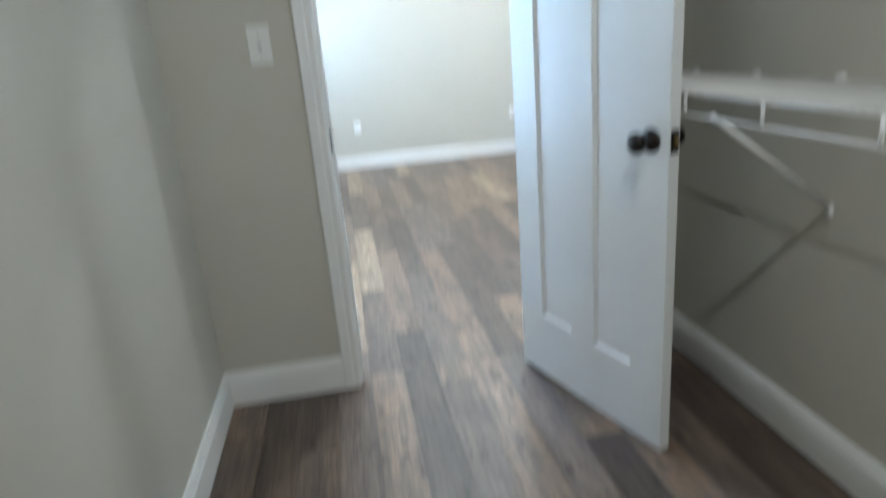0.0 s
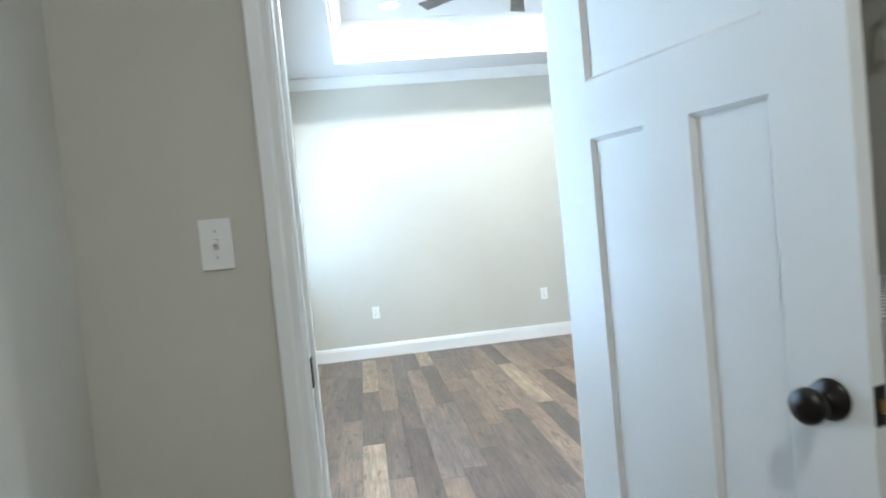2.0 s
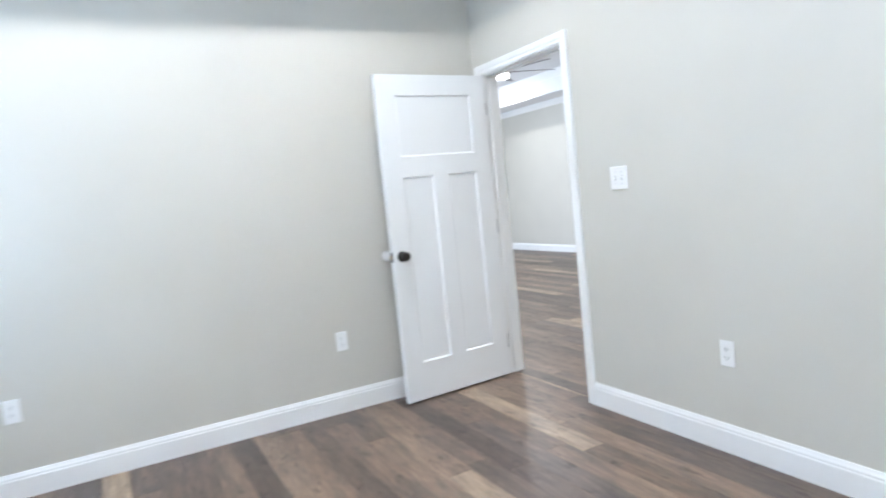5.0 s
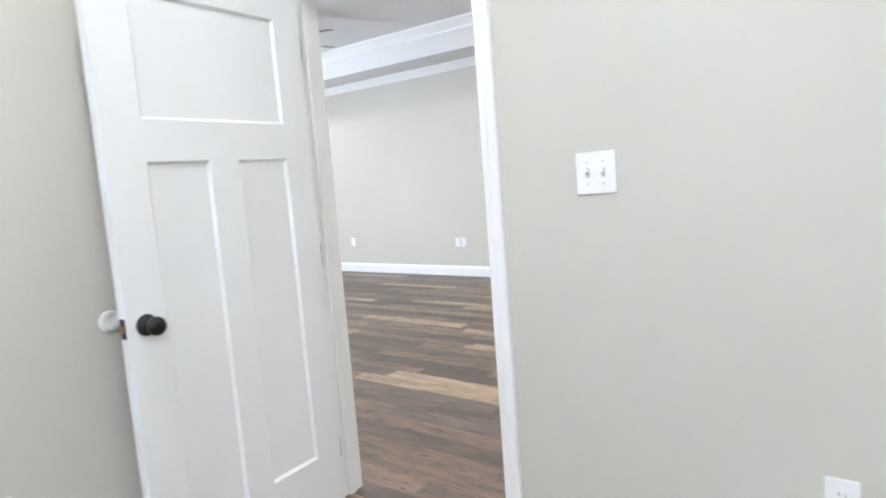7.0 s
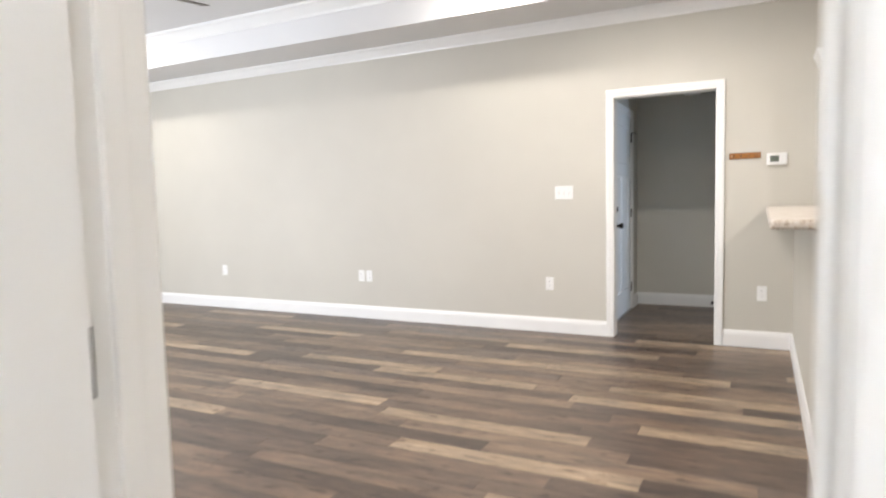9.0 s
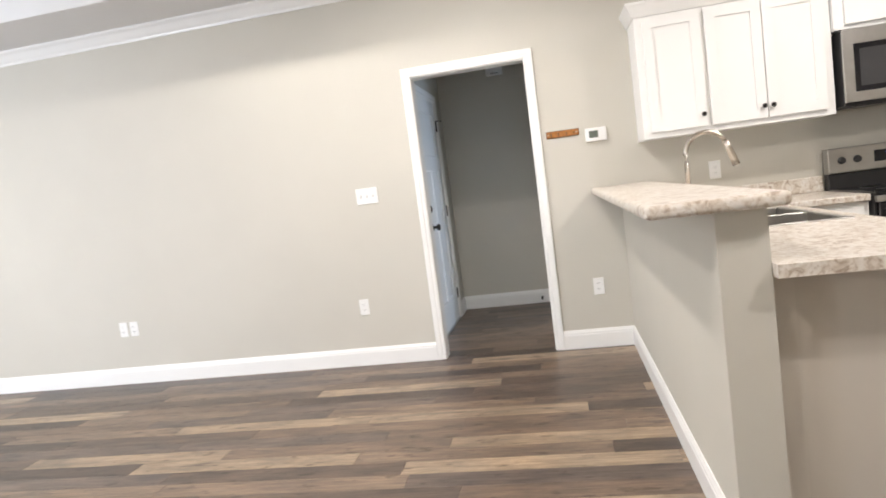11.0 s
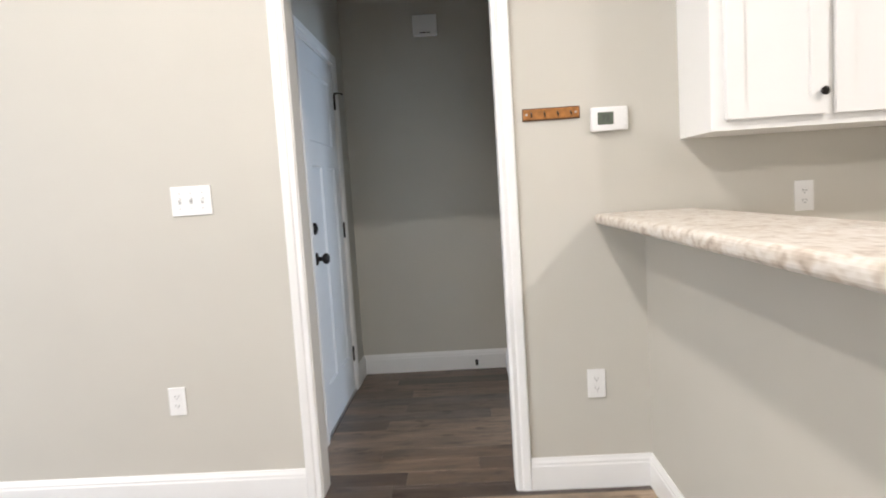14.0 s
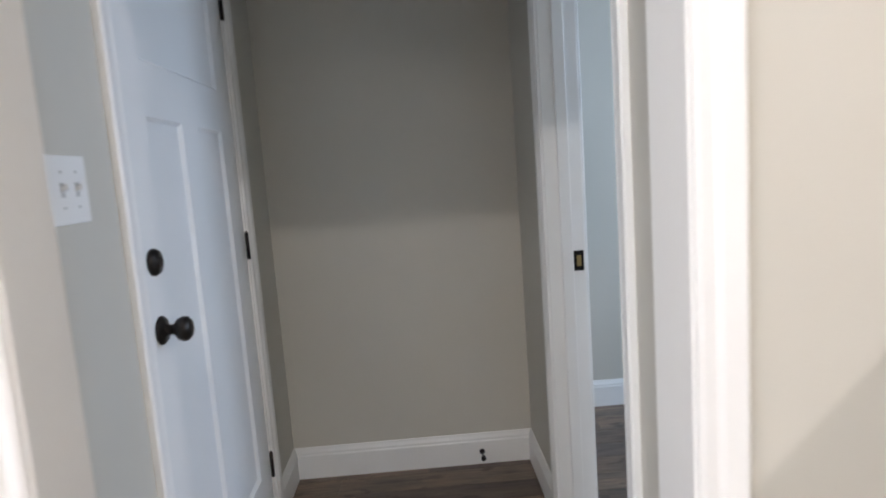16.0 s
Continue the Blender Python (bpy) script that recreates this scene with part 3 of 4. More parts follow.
def window_blind(y0, y1, z0, z1):
    bl = thing("window_blind", "white slatted window blind lowered over the window", "blind")
    part("head_rail", boxes((BR_L - 0.045, BR_L - 0.008, y0 + 0.008, y1 - 0.008, z1 - 0.045, z1 - 0.004), bevel=0.003), VINYL, bl)
    part("bottom_rail", boxes((BR_L - 0.042, BR_L - 0.012, y0 + 0.01, y1 - 0.01, z0 + 0.008, z0 + 0.024), bevel=0.003), SLAT, bl)
    nsl = 32
    for k in range(nsl):
        z = z0 + 0.045 + k * (z1 - z0 - 0.11) / (nsl - 1)
        bm = bmesh.new()
        rows = []
        for s, w, h in ((-1, -0.0125, -0.021), (0, -0.0015, 0.0012), (1, 0.0125, 0.021)):
            rows.append([bm.verts.new((BR_L - 0.027 + w, yy, z + h)) for yy in (y0 + 0.012, y1 - 0.012)])
        for a, b in zip(rows, rows[1:]):
            bm.faces.new((a[0], a[1], b[1], b[0]))
        bmesh.ops.solidify(bm, geom=bm.faces[:], thickness=0.0015)
        part("slat", bm, SLAT, bl)
    for yy in (y0 + 0.12, y1 - 0.12):
        part("cord", tube([(BR_L - 0.027, yy, z0 + 0.02), (BR_L - 0.027, yy, z1 - 0.03)], 0.001, 5), VINYL, bl)
    part("tilt_wand", tube([(BR_L - 0.006, y0 + 0.07, z1 - 0.05), (BR_L - 0.004, y0 + 0.07, z1 - 0.62)], 0.004, 6), VINYL, bl)


window_blind(*WIN)
window_blind(*WIN2)


# ---- outdoors ----
bm = boxes((-60, 70, -60, 70, -0.35, -0.3))
tagged(part("ground", bm, GRASS), "green lawn outside the window", "lawn", kind="structure")

# ---- plates, outlets, switches ----
def outlet(x, y, z, nx, ny, label="white duplex outlet with a white cover plate"):
    """On a wall with the normal (nx, ny)."""
    o = thing("wall_outlet", label, "outlet", "wall outlets", pose(x, y, z, 0, 0, math.degrees(math.atan2(nx, -ny))))
    part("cover_plate", boxes((-0.036, 0.036, -0.006, 0, -0.0585, 0.0585), bevel=0.0025), PLATE, o)
    for s in (-0.0195, 0.0195):
        f = part("receptacle", boxes((-0.0165, 0.0165, -0.0085, -0.006, s - 0.0145, s + 0.0145), bevel=0.001), PLATE, o)
        part("slot", boxes((-0.0075, -0.0055, -0.0091, -0.0084, s - 0.002, s + 0.007), (0.0055, 0.0075, -0.0091, -0.0084, s - 0.002, s + 0.006), (-0.002, 0.002, -0.0091, -0.0084, s - 0.010, s - 0.006)), SLOT, f)
    part("screw", lathe([(0.0028, 0), (0.0028, 0.001)], pose(0, -0.006, 0, 90, 0, 0), 8), PLATE, o)
    return o


def switch(x, y, z, nx, ny, gangs, label):
    o = thing("light_switch", label, "light switch", "", pose(x, y, z, 0, 0, math.degrees(math.atan2(nx, -ny))))
    w = 0.036 + 0.023 * (gangs - 1)
    part("cover_plate", boxes((-w, w, -0.006, 0, -0.0585, 0.0585), bevel=0.0025), PLATE, o)
    for g in range(gangs):
        cx = (g - (gangs - 1) / 2) * 0.046
        f = part("toggle_slot", boxes((cx - 0.0055, cx + 0.0055, -0.0066, -0.006, -0.0125, 0.0125)), SHADEP, o)
        bm = bmesh.new()
        vs = box(bm, cx - 0.004, cx + 0.004, -0.017, -0.006, -0.004, 0.005)
        for v in vs:
            if v.co.y < -0.01:
                v.co.z += 0.006
        part("toggle", bm, PLATE, o)
        for s in (-0.03, 0.03):
            part("screw", lathe([(0.003, 0), (0.003, 0.0012)], pose(cx, -0.006, s, 90, 0, 0), 8), SHADEP, o)
    return o


# white plastic in grey: shade put into the colour of switch slots and screws
SHADEP = mat("shaded_plastic", (0.5, 0.5, 0.48), 0.4)
switch(0.108, CL_F, 1.255, 0, -1, 1, "white single toggle switch in a white plate")
switch(BR_R, 5.532, 1.276, -1, 0, 2, "white double toggle switch in a white plate")
switch(4.075, 5.76, 1.228, 0, 1, 3, "white triple toggle switch near the wall end")
switch(LV_E, 7.517, 1.258, -1, 0, 3, "white triple toggle switch in a white plate")
switch(8.68, LD_N, 1.255, 0, -1, 2, "white double toggle switch beside the outside door")
outlet(0.497, BR_N, 0.44, 0, -1)
outlet(2.21, BR_N, 0.445, 0, -1)
outlet(BR_L, 5.305, 0.44, 1, 0)
outlet(BR_R, 4.955, 0.46, -1, 0)
outlet(LV_E, 7.656, 0.442, -1, 0)
outlet(LV_E, 5.947, 0.431, -1, 0)
outlet(LV_E, 9.60, 0.447, -1, 0)
o = outlet(LV_E, 9.695, 0.447, -1, 0)
outlet(LV_E, 11.65, 0.45, -1, 0)
outlet(7.95, LV_N, 0.45, 0, -1)
outlet(LV_E, 5.126, 1.13, -1, 0, "white outlet with a white plate above the counter")

# ---- closet ----
def bracket(p_front, p_wall, parent):
    part("support_arm", tube([p_front, p_wall], 0.007, 8), WIRE, parent, "slanting white support arm")
    x, y, z = p_wall
    part("arm_foot", boxes((x - 0.001, x + 0.0115, y - 0.007, y + 0.007, z - 0.03, z + 0.006), bevel=0.0015), WIRE, parent, "flattened white arm foot")
    part("foot_screw", lathe([(0.0045, 0), (0.003, 0.003)], pose(x - 0.001, y, z - 0.018, 0, -90, 0), 10), STEEL, parent, "steel screw head")


rod_mesh = None


def wire_shelf(z, label, arms, drop=0.29):
    global rod_mesh
    o = thing("wire_shelf", label, "wire shelf", "closet shelves")
    xb, xf, ya, yb = CL_R - 0.012, 1.19, CL_B + 0.01, CL_F - 0.01
    for x, zz, r in ((xb, z, 0.003), ((xb + xf) / 2, z - 0.004, 0.0028), (xf, z - 0.004, 0.0032), (xf, z - 0.055, 0.0045)):
        part("long_rod", tube([(x, ya, zz), (x, yb, zz)], r, 8), WIRE, o)
    n = int((yb - ya) / 0.0254)
    for k in range(n):
        y = ya + 0.012 + k * 0.0254
        if rod_mesh is None:
            w = part("deck_wire", tube([(xb, 0, 0), (xf - 0.003, 0, 0), (xf - 0.005, 0, -0.004)], 0.0016, 5), WIRE, o)
            rod_mesh = w.data
        else:
            w = new("deck_wire", rod_mesh)
            w.parent = o
        w.location = (0, y, z + 0.002)
    y = yb - 0.06
    while y > ya:
        part("lip_tie", tube([(xf, y, z - 0.004), (xf, y, z - 0.055)], 0.0045, 6), WIRE, o)
        y -= 0.30
    y = yb - 0.12
    while y > ya:
        part("wall_clip", boxes((xb - 0.008, CL_R, y - 0.008, y + 0.008, z - 0.006, z + 0.014), bevel=0.002), PLATE, o)
        y -= 0.32
    for y in arms:
        bracket((xf + 0.004, y, z - 0.05), (CL_R - 0.012, y, z - drop), o)
    return o


wire_shelf(1.05, "white coated wire closet shelf at waist height", (1.36, 0.1), 0.31)
wire_shelf(2.005, "white coated wire closet shelf near the ceiling", (1.37, 0.1), 0.165)
o = thing("closet_light", "round white flush ceiling light, switched on", "ceiling light", "", pose(0.66, 0.15, H))
part("base", lathe([(0.15, -0.03), (0.155, -0.025), (0.155, 0)]), TRIM, o)
part("diffuser", lathe([(0.02, -0.10), (0.09, -0.085), (0.135, -0.055), (0.145, -0.03)]), GLOW, o, "glowing white dome")

# ---- ceiling fittings ----
def can(x, y, z):
    o = thing("recessed_light", "round white recessed ceiling light, switched on", "recessed light", "recessed ceiling lights", pose(x, y, z))
    part("trim_ring", lathe([(0.068, -0.001), (0.068, -0.008), (0.085, -0.008), (0.092, -0.003), (0.092, 0)], n=32), TRIM, o)
    part("lens", lathe([(0.064, -0.0105), (0.064, -0.0085)], n=32), GLOW, o, "glowing white lens")


for c in BED_CANS + LIV_CANS:
    can(*c, TRAY)
for c in FLAT_CANS:
    can(*c, H)


def ceiling_fan(x, y, turn):
    o = thing("ceiling_fan", "brushed nickel ceiling fan with dark blades and a lit lamp", "ceiling fan", "", pose(x, y, 0, 0, 0, turn))
    part("canopy", lathe([(0.02, TRAY - 0.06), (0.05, TRAY - 0.05), (0.07, TRAY - 0.015), (0.07, TRAY)]), NICKEL, o)
    part("downrod", tube([(0, 0, 2.84), (0, 0, TRAY - 0.05)], 0.012), NICKEL, o)
    part("motor_housing", lathe([(0.09, 2.74), (0.125, 2.745), (0.13, 2.755), (0.13, 2.80), (0.11, 2.83), (0.05, 2.85), (0.02, 2.86)], n=32), NICKEL, o)
    part("light_kit", lathe([(0.085, 2.685), (0.10, 2.688), (0.105, 2.70), (0.105, 2.738)], n=32), GLOW, o, "glowing white drum lamp")
    for k in range(6):
        a = radians(60 * k)
        R = Matrix.Rotation(a, 4, 'Z')
        bm = bmesh.new()
        vs = box(bm, 0.16, 0.76, -0.055, 0.055, -0.004, 0.004)
        for v in vs:
            if v.co.x < 0.3:
                v.co.y *= 0.62
        bmesh.ops.bevel(bm, geom=[e for e in bm.edges], offset=0.003, segments=1, affect='EDGES')
        bm.transform(R @ pose(0, 0, 2.772, 11, 0, 0))
        bd = part("blade", bm, BLADE, o)
        bm = bmesh.new()
        box(bm, 0.10, 0.24, -0.022, 0.022, -0.009, -0.004, bevel=0.002)
        bm.transform(R @ pose(0, 0, 2.772, 11, 0, 0))
        part("blade_iron", bm, NICKEL, bd, "nickel blade iron")


ceiling_fan(1.555, 4.52, 15)
ceiling_fan(5.78, 10.02, -14)
o = thing("ceiling_vent", "white louvred air vent in the ceiling", "air vent", "", pose(0.90, 5.47, TRAY))
part("frame", boxes((-0.18, 0.18, -0.09, -0.07, -0.008, 0), (-0.18, 0.18, 0.07, 0.09, -0.008, 0), (-0.18, -0.16, -0.07, 0.07, -0.008, 0), (0.16, 0.18, -0.07, 0.07, -0.008, 0)), TRIM, o)
# no duct is built: a near-black sheet gives the shade between the slats
part("backing", boxes((-0.16, 0.16, -0.07, 0.07, -0.002, -0.0005)), SLOT, o, "dark sheet for the shade behind the louvres")
for k in range(8):
    bm = boxes((-0.16, 0.16, -0.006, 0.006, -0.0008, 0.0008))
    bm.transform(pose(0, -0.061 + k * 0.0175, -0.006, 40, 0, 0))
    part("slat", bm, TRIM, o)

# ---- laundry passage ----
o = thing("door_chime", "white door chime box high on the wall", "door chime")
part("body", boxes((LD_E - 0.045, LD_E, 6.548, 6.708, 2.262, 2.395), bevel=0.006), PLATE, o)
part("grille", boxes((LD_E - 0.047, LD_E - 0.044, 6.592, 6.664, 2.276, 2.281)), SLOT, o)

# ---- living wall ----
o = thing("key_rack", "honey-coloured wooden key rack with four dark hooks", "key rack")
part("board", boxes((LV_E - 0.012, LV_E, 5.972, 6.186, 1.484, 1.524), bevel=0.004), RACKW, o)
part("dark_edge", boxes((LV_E - 0.006, LV_E, 5.968, 6.190, 1.480, 1.528), bevel=0.002), mat("dark_wood", (0.10, 0.04, 0.015), 0.5), o)
for k in range(4):
    y = 5.972 + 0.214 * (k + 0.5) / 4 * 0.94 + 0.008
    bm = tube([(LV_E - 0.012, y, 1.510), (LV_E - 0.020, y, 1.507), (LV_E - 0.022, y, 1.497), (LV_E - 0.030, y, 1.492), (LV_E - 0.036, y, 1.502)], 0.0024, 6)
    part("hook", bm, BRONZE, o, "small dark hook")
for y in (5.985, 6.174):
    part("screw", lathe([(0.005, 0), (0.003, 0.002)], pose(LV_E - 0.012, y, 1.504, 0, -90, 0), 10), STEEL, o)
o = thing("thermostat", "white wall thermostat with a small grey display", "thermostat")
part("body", boxes((LV_E - 0.026, LV_E, 5.790, 5.930, 1.424, 1.514), bevel=0.006), PLATE, o)
part("display", boxes((LV_E - 0.0275, LV_E - 0.0255, 5.846, 5.906, 1.447, 1.494)), LCD, o, "grey display reading 72")
for k in range(3):
    part("button", boxes((LV_E - 0.0285, LV_E - 0.0255, 5.797, 5.808, 1.436 + k * 0.025, 1.448 + k * 0.025), bevel=0.001), PLATE, o)


def lettering(text, size, m, material, parent, name="digits"):
    c = bpy.data.curves.new(name, 'FONT')
    c.body, c.size, c.extrude, c.align_x, c.align_y = text, size, 0.0003, 'CENTER', 'CENTER'
    t = new(name, c)
    dg = bpy.context.evaluated_depsgraph_get()
    me = bpy.data.meshes.new_from_object(t.evaluated_get(dg))
    bpy.data.objects.remove(t)
    w = new(name, me)
    me.materials.clear()
    me.materials.append(material)
    w.matrix_world = m
    w.parent = parent
    return w


lettering("72", 0.03, pose(LV_E - 0.0282, 5.876, 1.4705, 90, 0, -90), SLOT, o)

# ---- kitchen ----
def counter(name, label, x0, x1, y0, y1, z0, z1, bev=0.012, hole=None):
    rows = [(x0, x1, y0, y1)]
    bm = bmesh.new()
    if hole:
        a0, a1, b0, b1 = hole
        xs, ys = [x0, a0, a1, x1], [y0, b0, b1, y1]
        for zz, flip in ((z1, False), (z0, True)):
            g = [[bm.verts.new((x, y, zz)) for y in ys] for x in xs]
            for i in range(3):
                for j in range(3):
                    if (i, j) != (1, 1):
                        q = [g[i][j], g[i + 1][j], g[i + 1][j + 1], g[i][j + 1]]
                        bm.faces.new(q[::-1] if flip else q)
        bmesh.ops.bridge_loops(bm, edges=[e for e in bm.edges if e.is_boundary and all(abs(v.co.x - x0) < 1e-6 or abs(v.co.x - x1) < 1e-6 or abs(v.co.y - y0) < 1e-6 or abs(v.co.y - y1) < 1e-6 for v in e.verts)])
        bmesh.ops.bridge_loops(bm, edges=[e for e in bm.edges if e.is_boundary])
        bmesh.ops.recalc_face_normals(bm, faces=bm.faces)
    else:
        box(bm, x0, x1, y0, y1, z0, z1)
        es = [e for e in bm.edges]
        bmesh.ops.bevel(bm, geom=es, offset=bev, segments=4, affect='EDGES', profile=0.5)
        for f in bm.faces:
            f.smooth = False
    return tagged(part(name, bm, STONE), label, "countertop")


counter("bar_top", "raised bar top in mottled cream stone laminate", 5.685, LV_E - 0.002, 5.545, 5.930, 1.069, 1.110, 0.016)
counter("peninsula_countertop", "lower countertop in mottled cream stone laminate beside the sink", 5.70, 7.66, 4.95, PEN_S - 0.002, 0.872, 0.910, hole=(6.62, 7.42, 5.04, 5.46))
counter("wall_countertop", "countertop in mottled cream stone laminate beside the stove", 7.665, LV_E - 0.002, 4.49, PEN_S - 0.002, 0.872, 0.910, 0.006)
counter("wall_countertop", "countertop in mottled cream stone laminate beyond the stove", 7.665, LV_E - 0.002, 2.6, 3.70, 0.872, 0.910, 0.006)
for ya, yb in ((4.49, PEN_S - 0.004), (2.6, 3.70)):
    tagged(part("backsplash", boxes((LV_E - 0.022, LV_E - 0.001, ya, yb, 0.911, 1.005), bevel=0.004), STONE), "low mottled stone laminate backsplash on the counter", "backsplash")


def shaker(parent, x, y0, y1, z0, z1, knob=None, front=-1):
    """A shaker door in a plane of constant x, facing -x, with a knob at (y, z)."""
    st = 0.058
    d = part("cabinet_door", boxes((x - 0.011, x, y0 + st - 0.004, y1 - st + 0.004, z0 + st - 0.004, z1 - st + 0.004)), CABW, parent)
    for nm, r in (("stile", (x - 0.02, x, y0, y0 + st, z0, z1)), ("stile", (x - 0.02, x, y1 - st, y1, z0, z1)),
                  ("rail", (x - 0.02, x, y0 + st, y1 - st, z1 - st, z1)), ("rail", (x - 0.02, x, y0 + st, y1 - st, z0, z0 + st))):
        part(nm, boxes(r), CABW, d)
    if knob:
        part("knob", lathe([(0.006, 0), (0.006, 0.012), (0.013, 0.016), (0.015, 0.022), (0.010, 0.028)], pose(x - 0.02, knob[0], knob[1], 0, -90, 0), 14), BRONZE, d, "black cabinet knob")
    return d


FX = 7.995
o = thing("wall_cabinet", "white three-door shaker wall cabinet with crown moulding", "wall cabinet")
part("body", boxes((FX, LV_E - 0.001, 4.50, 5.59, 1.375, 2.15)), CABW, o)
shaker(o, FX - 0.001, 5.215, 5.545, 1.41, 2.098, (5.238, 1.481))
shaker(o, FX - 0.001, 4.875, 5.190, 1.41, 2.098, (4.897, 1.478))
shaker(o, FX - 0.001, 4.545, 4.869, 1.41, 2.098, (4.847, 1.478))
bm = bmesh.new()
cp = [(0, 2.115), (0.010, 2.115), (0.016, 2.13), (0.036, 2.175), (0.045, 2.185), (0.045, 2.20), (0, 2.20)]
sweep(bm, (FX, 5.59), (FX, 4.50), (-1, 0), cp, -1, 0)
sweep(bm, (LV_E - 0.001, 5.59), (FX, 5.59), (0, 1), cp, 0, -1)
part("crown", bm, CABW, o)
o = thing("microwave_cabinet", "white two-door shaker wall cabinet above the microwave", "wall cabinet")
part("body", boxes((FX - 0.03, LV_E - 0.001, 3.70, 4.497, 1.845, 2.40)), CABW, o)
shaker(o, FX - 0.031, 4.105, 4.44, 1.87, 2.34, (4.125, 1.945))
shaker(o, FX - 0.031, 3.76, 4.098, 1.87, 2.34, (4.077, 1.945))
bm = bmesh.new()
cp = [(0, 2.36), (0.012, 2.36), (0.02, 2.375), (0.045, 2.425), (0.055, 2.435), (0.055, 2.45), (0, 2.45)]
sweep(bm, (FX - 0.03, 4.497), (FX - 0.03, 3.70), (-1, 0), cp, -1, -1)
part("crown", bm, CABW, o)
o = thing("wall_cabinet", "white shaker wall cabinet beyond the microwave", "wall cabinet")
part("body", boxes((FX, LV_E - 0.001, 2.75, 3.697, 1.375, 2.15)), CABW, o)
shaker(o, FX - 0.001, 3.26, 3.66, 1.41, 2.098, (3.285, 1.478))
shaker(o, FX - 0.001, 2.80, 3.25, 1.41, 2.098, (3.225, 1.478))

MX, my0, my1, mz0, mz1 = 7.915, 3.705, 4.475, 1.405, 1.835
o = thing("microwave", "stainless steel over-range microwave with a black glass door", "microwave")
part("body", boxes((MX + 0.02, LV_E - 0.002, my0, my1, mz0, mz1), bevel=0.004), BLACKP, o)
part("front_frame", boxes((MX, MX + 0.021, my0, my1, mz1 - 0.085, mz1), (MX, MX + 0.021, my0, my1, mz0 + 0.02, mz0 + 0.075), (MX, MX + 0.021, my1 - 0.055, my1, mz0 + 0.075, mz1 - 0.085), (MX, MX + 0.021, my0, my0 + 0.02, mz0 + 0.075, mz1 - 0.085), bevel=0.0015), STEEL, o)
part("door_glass", boxes((MX + 0.003, MX + 0.021, my0 + 0.02, my1 - 0.055, mz0 + 0.075, mz1 - 0.085)), BLACK, o, "black glass door")
part("inner_window", boxes((MX + 0.002, MX + 0.004, my0 + 0.2, my1 - 0.085, mz0 + 0.105, mz1 - 0.115)), mat("dark_mesh_window", (0.05, 0.05, 0.052), 0.12), o, "dark grey mesh window")
part("handle", tube([(MX + 0.004, my0 + 0.155, mz0 + 0.085), (MX - 0.03, my0 + 0.15, mz0 + 0.12), (MX - 0.042, my0 + 0.148, mz0 + 0.21), (MX - 0.03, my0 + 0.15, mz1 - 0.12), (MX + 0.004, my0 + 0.155, mz1 - 0.09)], 0.014, 10), STEEL, o, "curved steel handle")
part("buttons", boxes(*[(MX + 0.0015, MX + 0.0032, my0 + 0.04, my0 + 0.085, mz0 + 0.1 + k * 0.027, mz0 + 0.108 + k * 0.027) for k in range(7)]), mat("faint_print", (0.2, 0.2, 0.2), 0.4), o)
part("vent_grille", boxes((MX + 0.03, MX + 0.3, my0 + 0.05, my1 - 0.05, mz0 - 0.006, mz0)), BLACKP, o)

SX, sy0, sy1 = 7.64, 3.718, 4.478
o = thing("stove", "stainless steel electric range with a black glass top", "stove")
part("body", boxes((SX + 0.02, LV_E - 0.01, sy0, sy1, 0.05, 0.895)), BLACKP, o)
part("cooktop", boxes((SX - 0.005, LV_E - 0.07, sy0, sy1, 0.896, 0.918), bevel=0.004), BLACK, o, "black glass cooktop")
part("top_trim", boxes((SX - 0.012, SX + 0.02, sy0, sy1, 0.862, 0.895), bevel=0.004), STEEL, o)
part("oven_door", boxes((SX - 0.02, SX + 0.02, sy0 + 0.01, sy1 - 0.01, 0.28, 0.855), bevel=0.004), BLACK, o, "black glass oven door")
hd = part("oven_handle", tube([(SX - 0.062, sy0 + 0.04, 0.81), (SX - 0.062, sy1 - 0.04, 0.81)], 0.014, 10), STEEL, o, "steel oven handle")
for y in (sy0 + 0.07, sy1 - 0.07):
    part("handle_post", tube([(SX - 0.02, y, 0.81), (SX - 0.06, y, 0.81)], 0.009), STEEL, hd)
part("drawer", boxes((SX - 0.018, SX + 0.02, sy0 + 0.01, sy1 - 0.01, 0.06, 0.265), bevel=0.004), STEEL, o)
part("back_riser", boxes((LV_E - 0.075, LV_E - 0.012, sy0, sy1, 0.90, 1.01), bevel=0.003), BLACKP, o)
cpn = part("control_panel", boxes((LV_E - 0.09, LV_E - 0.012, sy0, sy1, 1.012, 1.168), bevel=0.006), STEEL, o, "steel control panel")
part("display", boxes((LV_E - 0.092, LV_E - 0.089, 3.985, 4.215, 1.06, 1.13)), BLACK, cpn)
part("clock_digits", boxes(*[(LV_E - 0.0935, LV_E - 0.0915, 4.085 + k * 0.016, 4.097 + k * 0.016, 1.095, 1.113) for k in range(4)]), BLUELED, cpn, "blue lit clock")
for y in (4.40, 4.31, 3.885, 3.795):
    part("burner_knob", lathe([(0.024, 0), (0.022, 0.006), (0.019, 0.02), (0.016, 0.024)], pose(LV_E - 0.09, y, 1.09, 0, -90, 0), 16), BLACKP, cpn, "black burner knob")
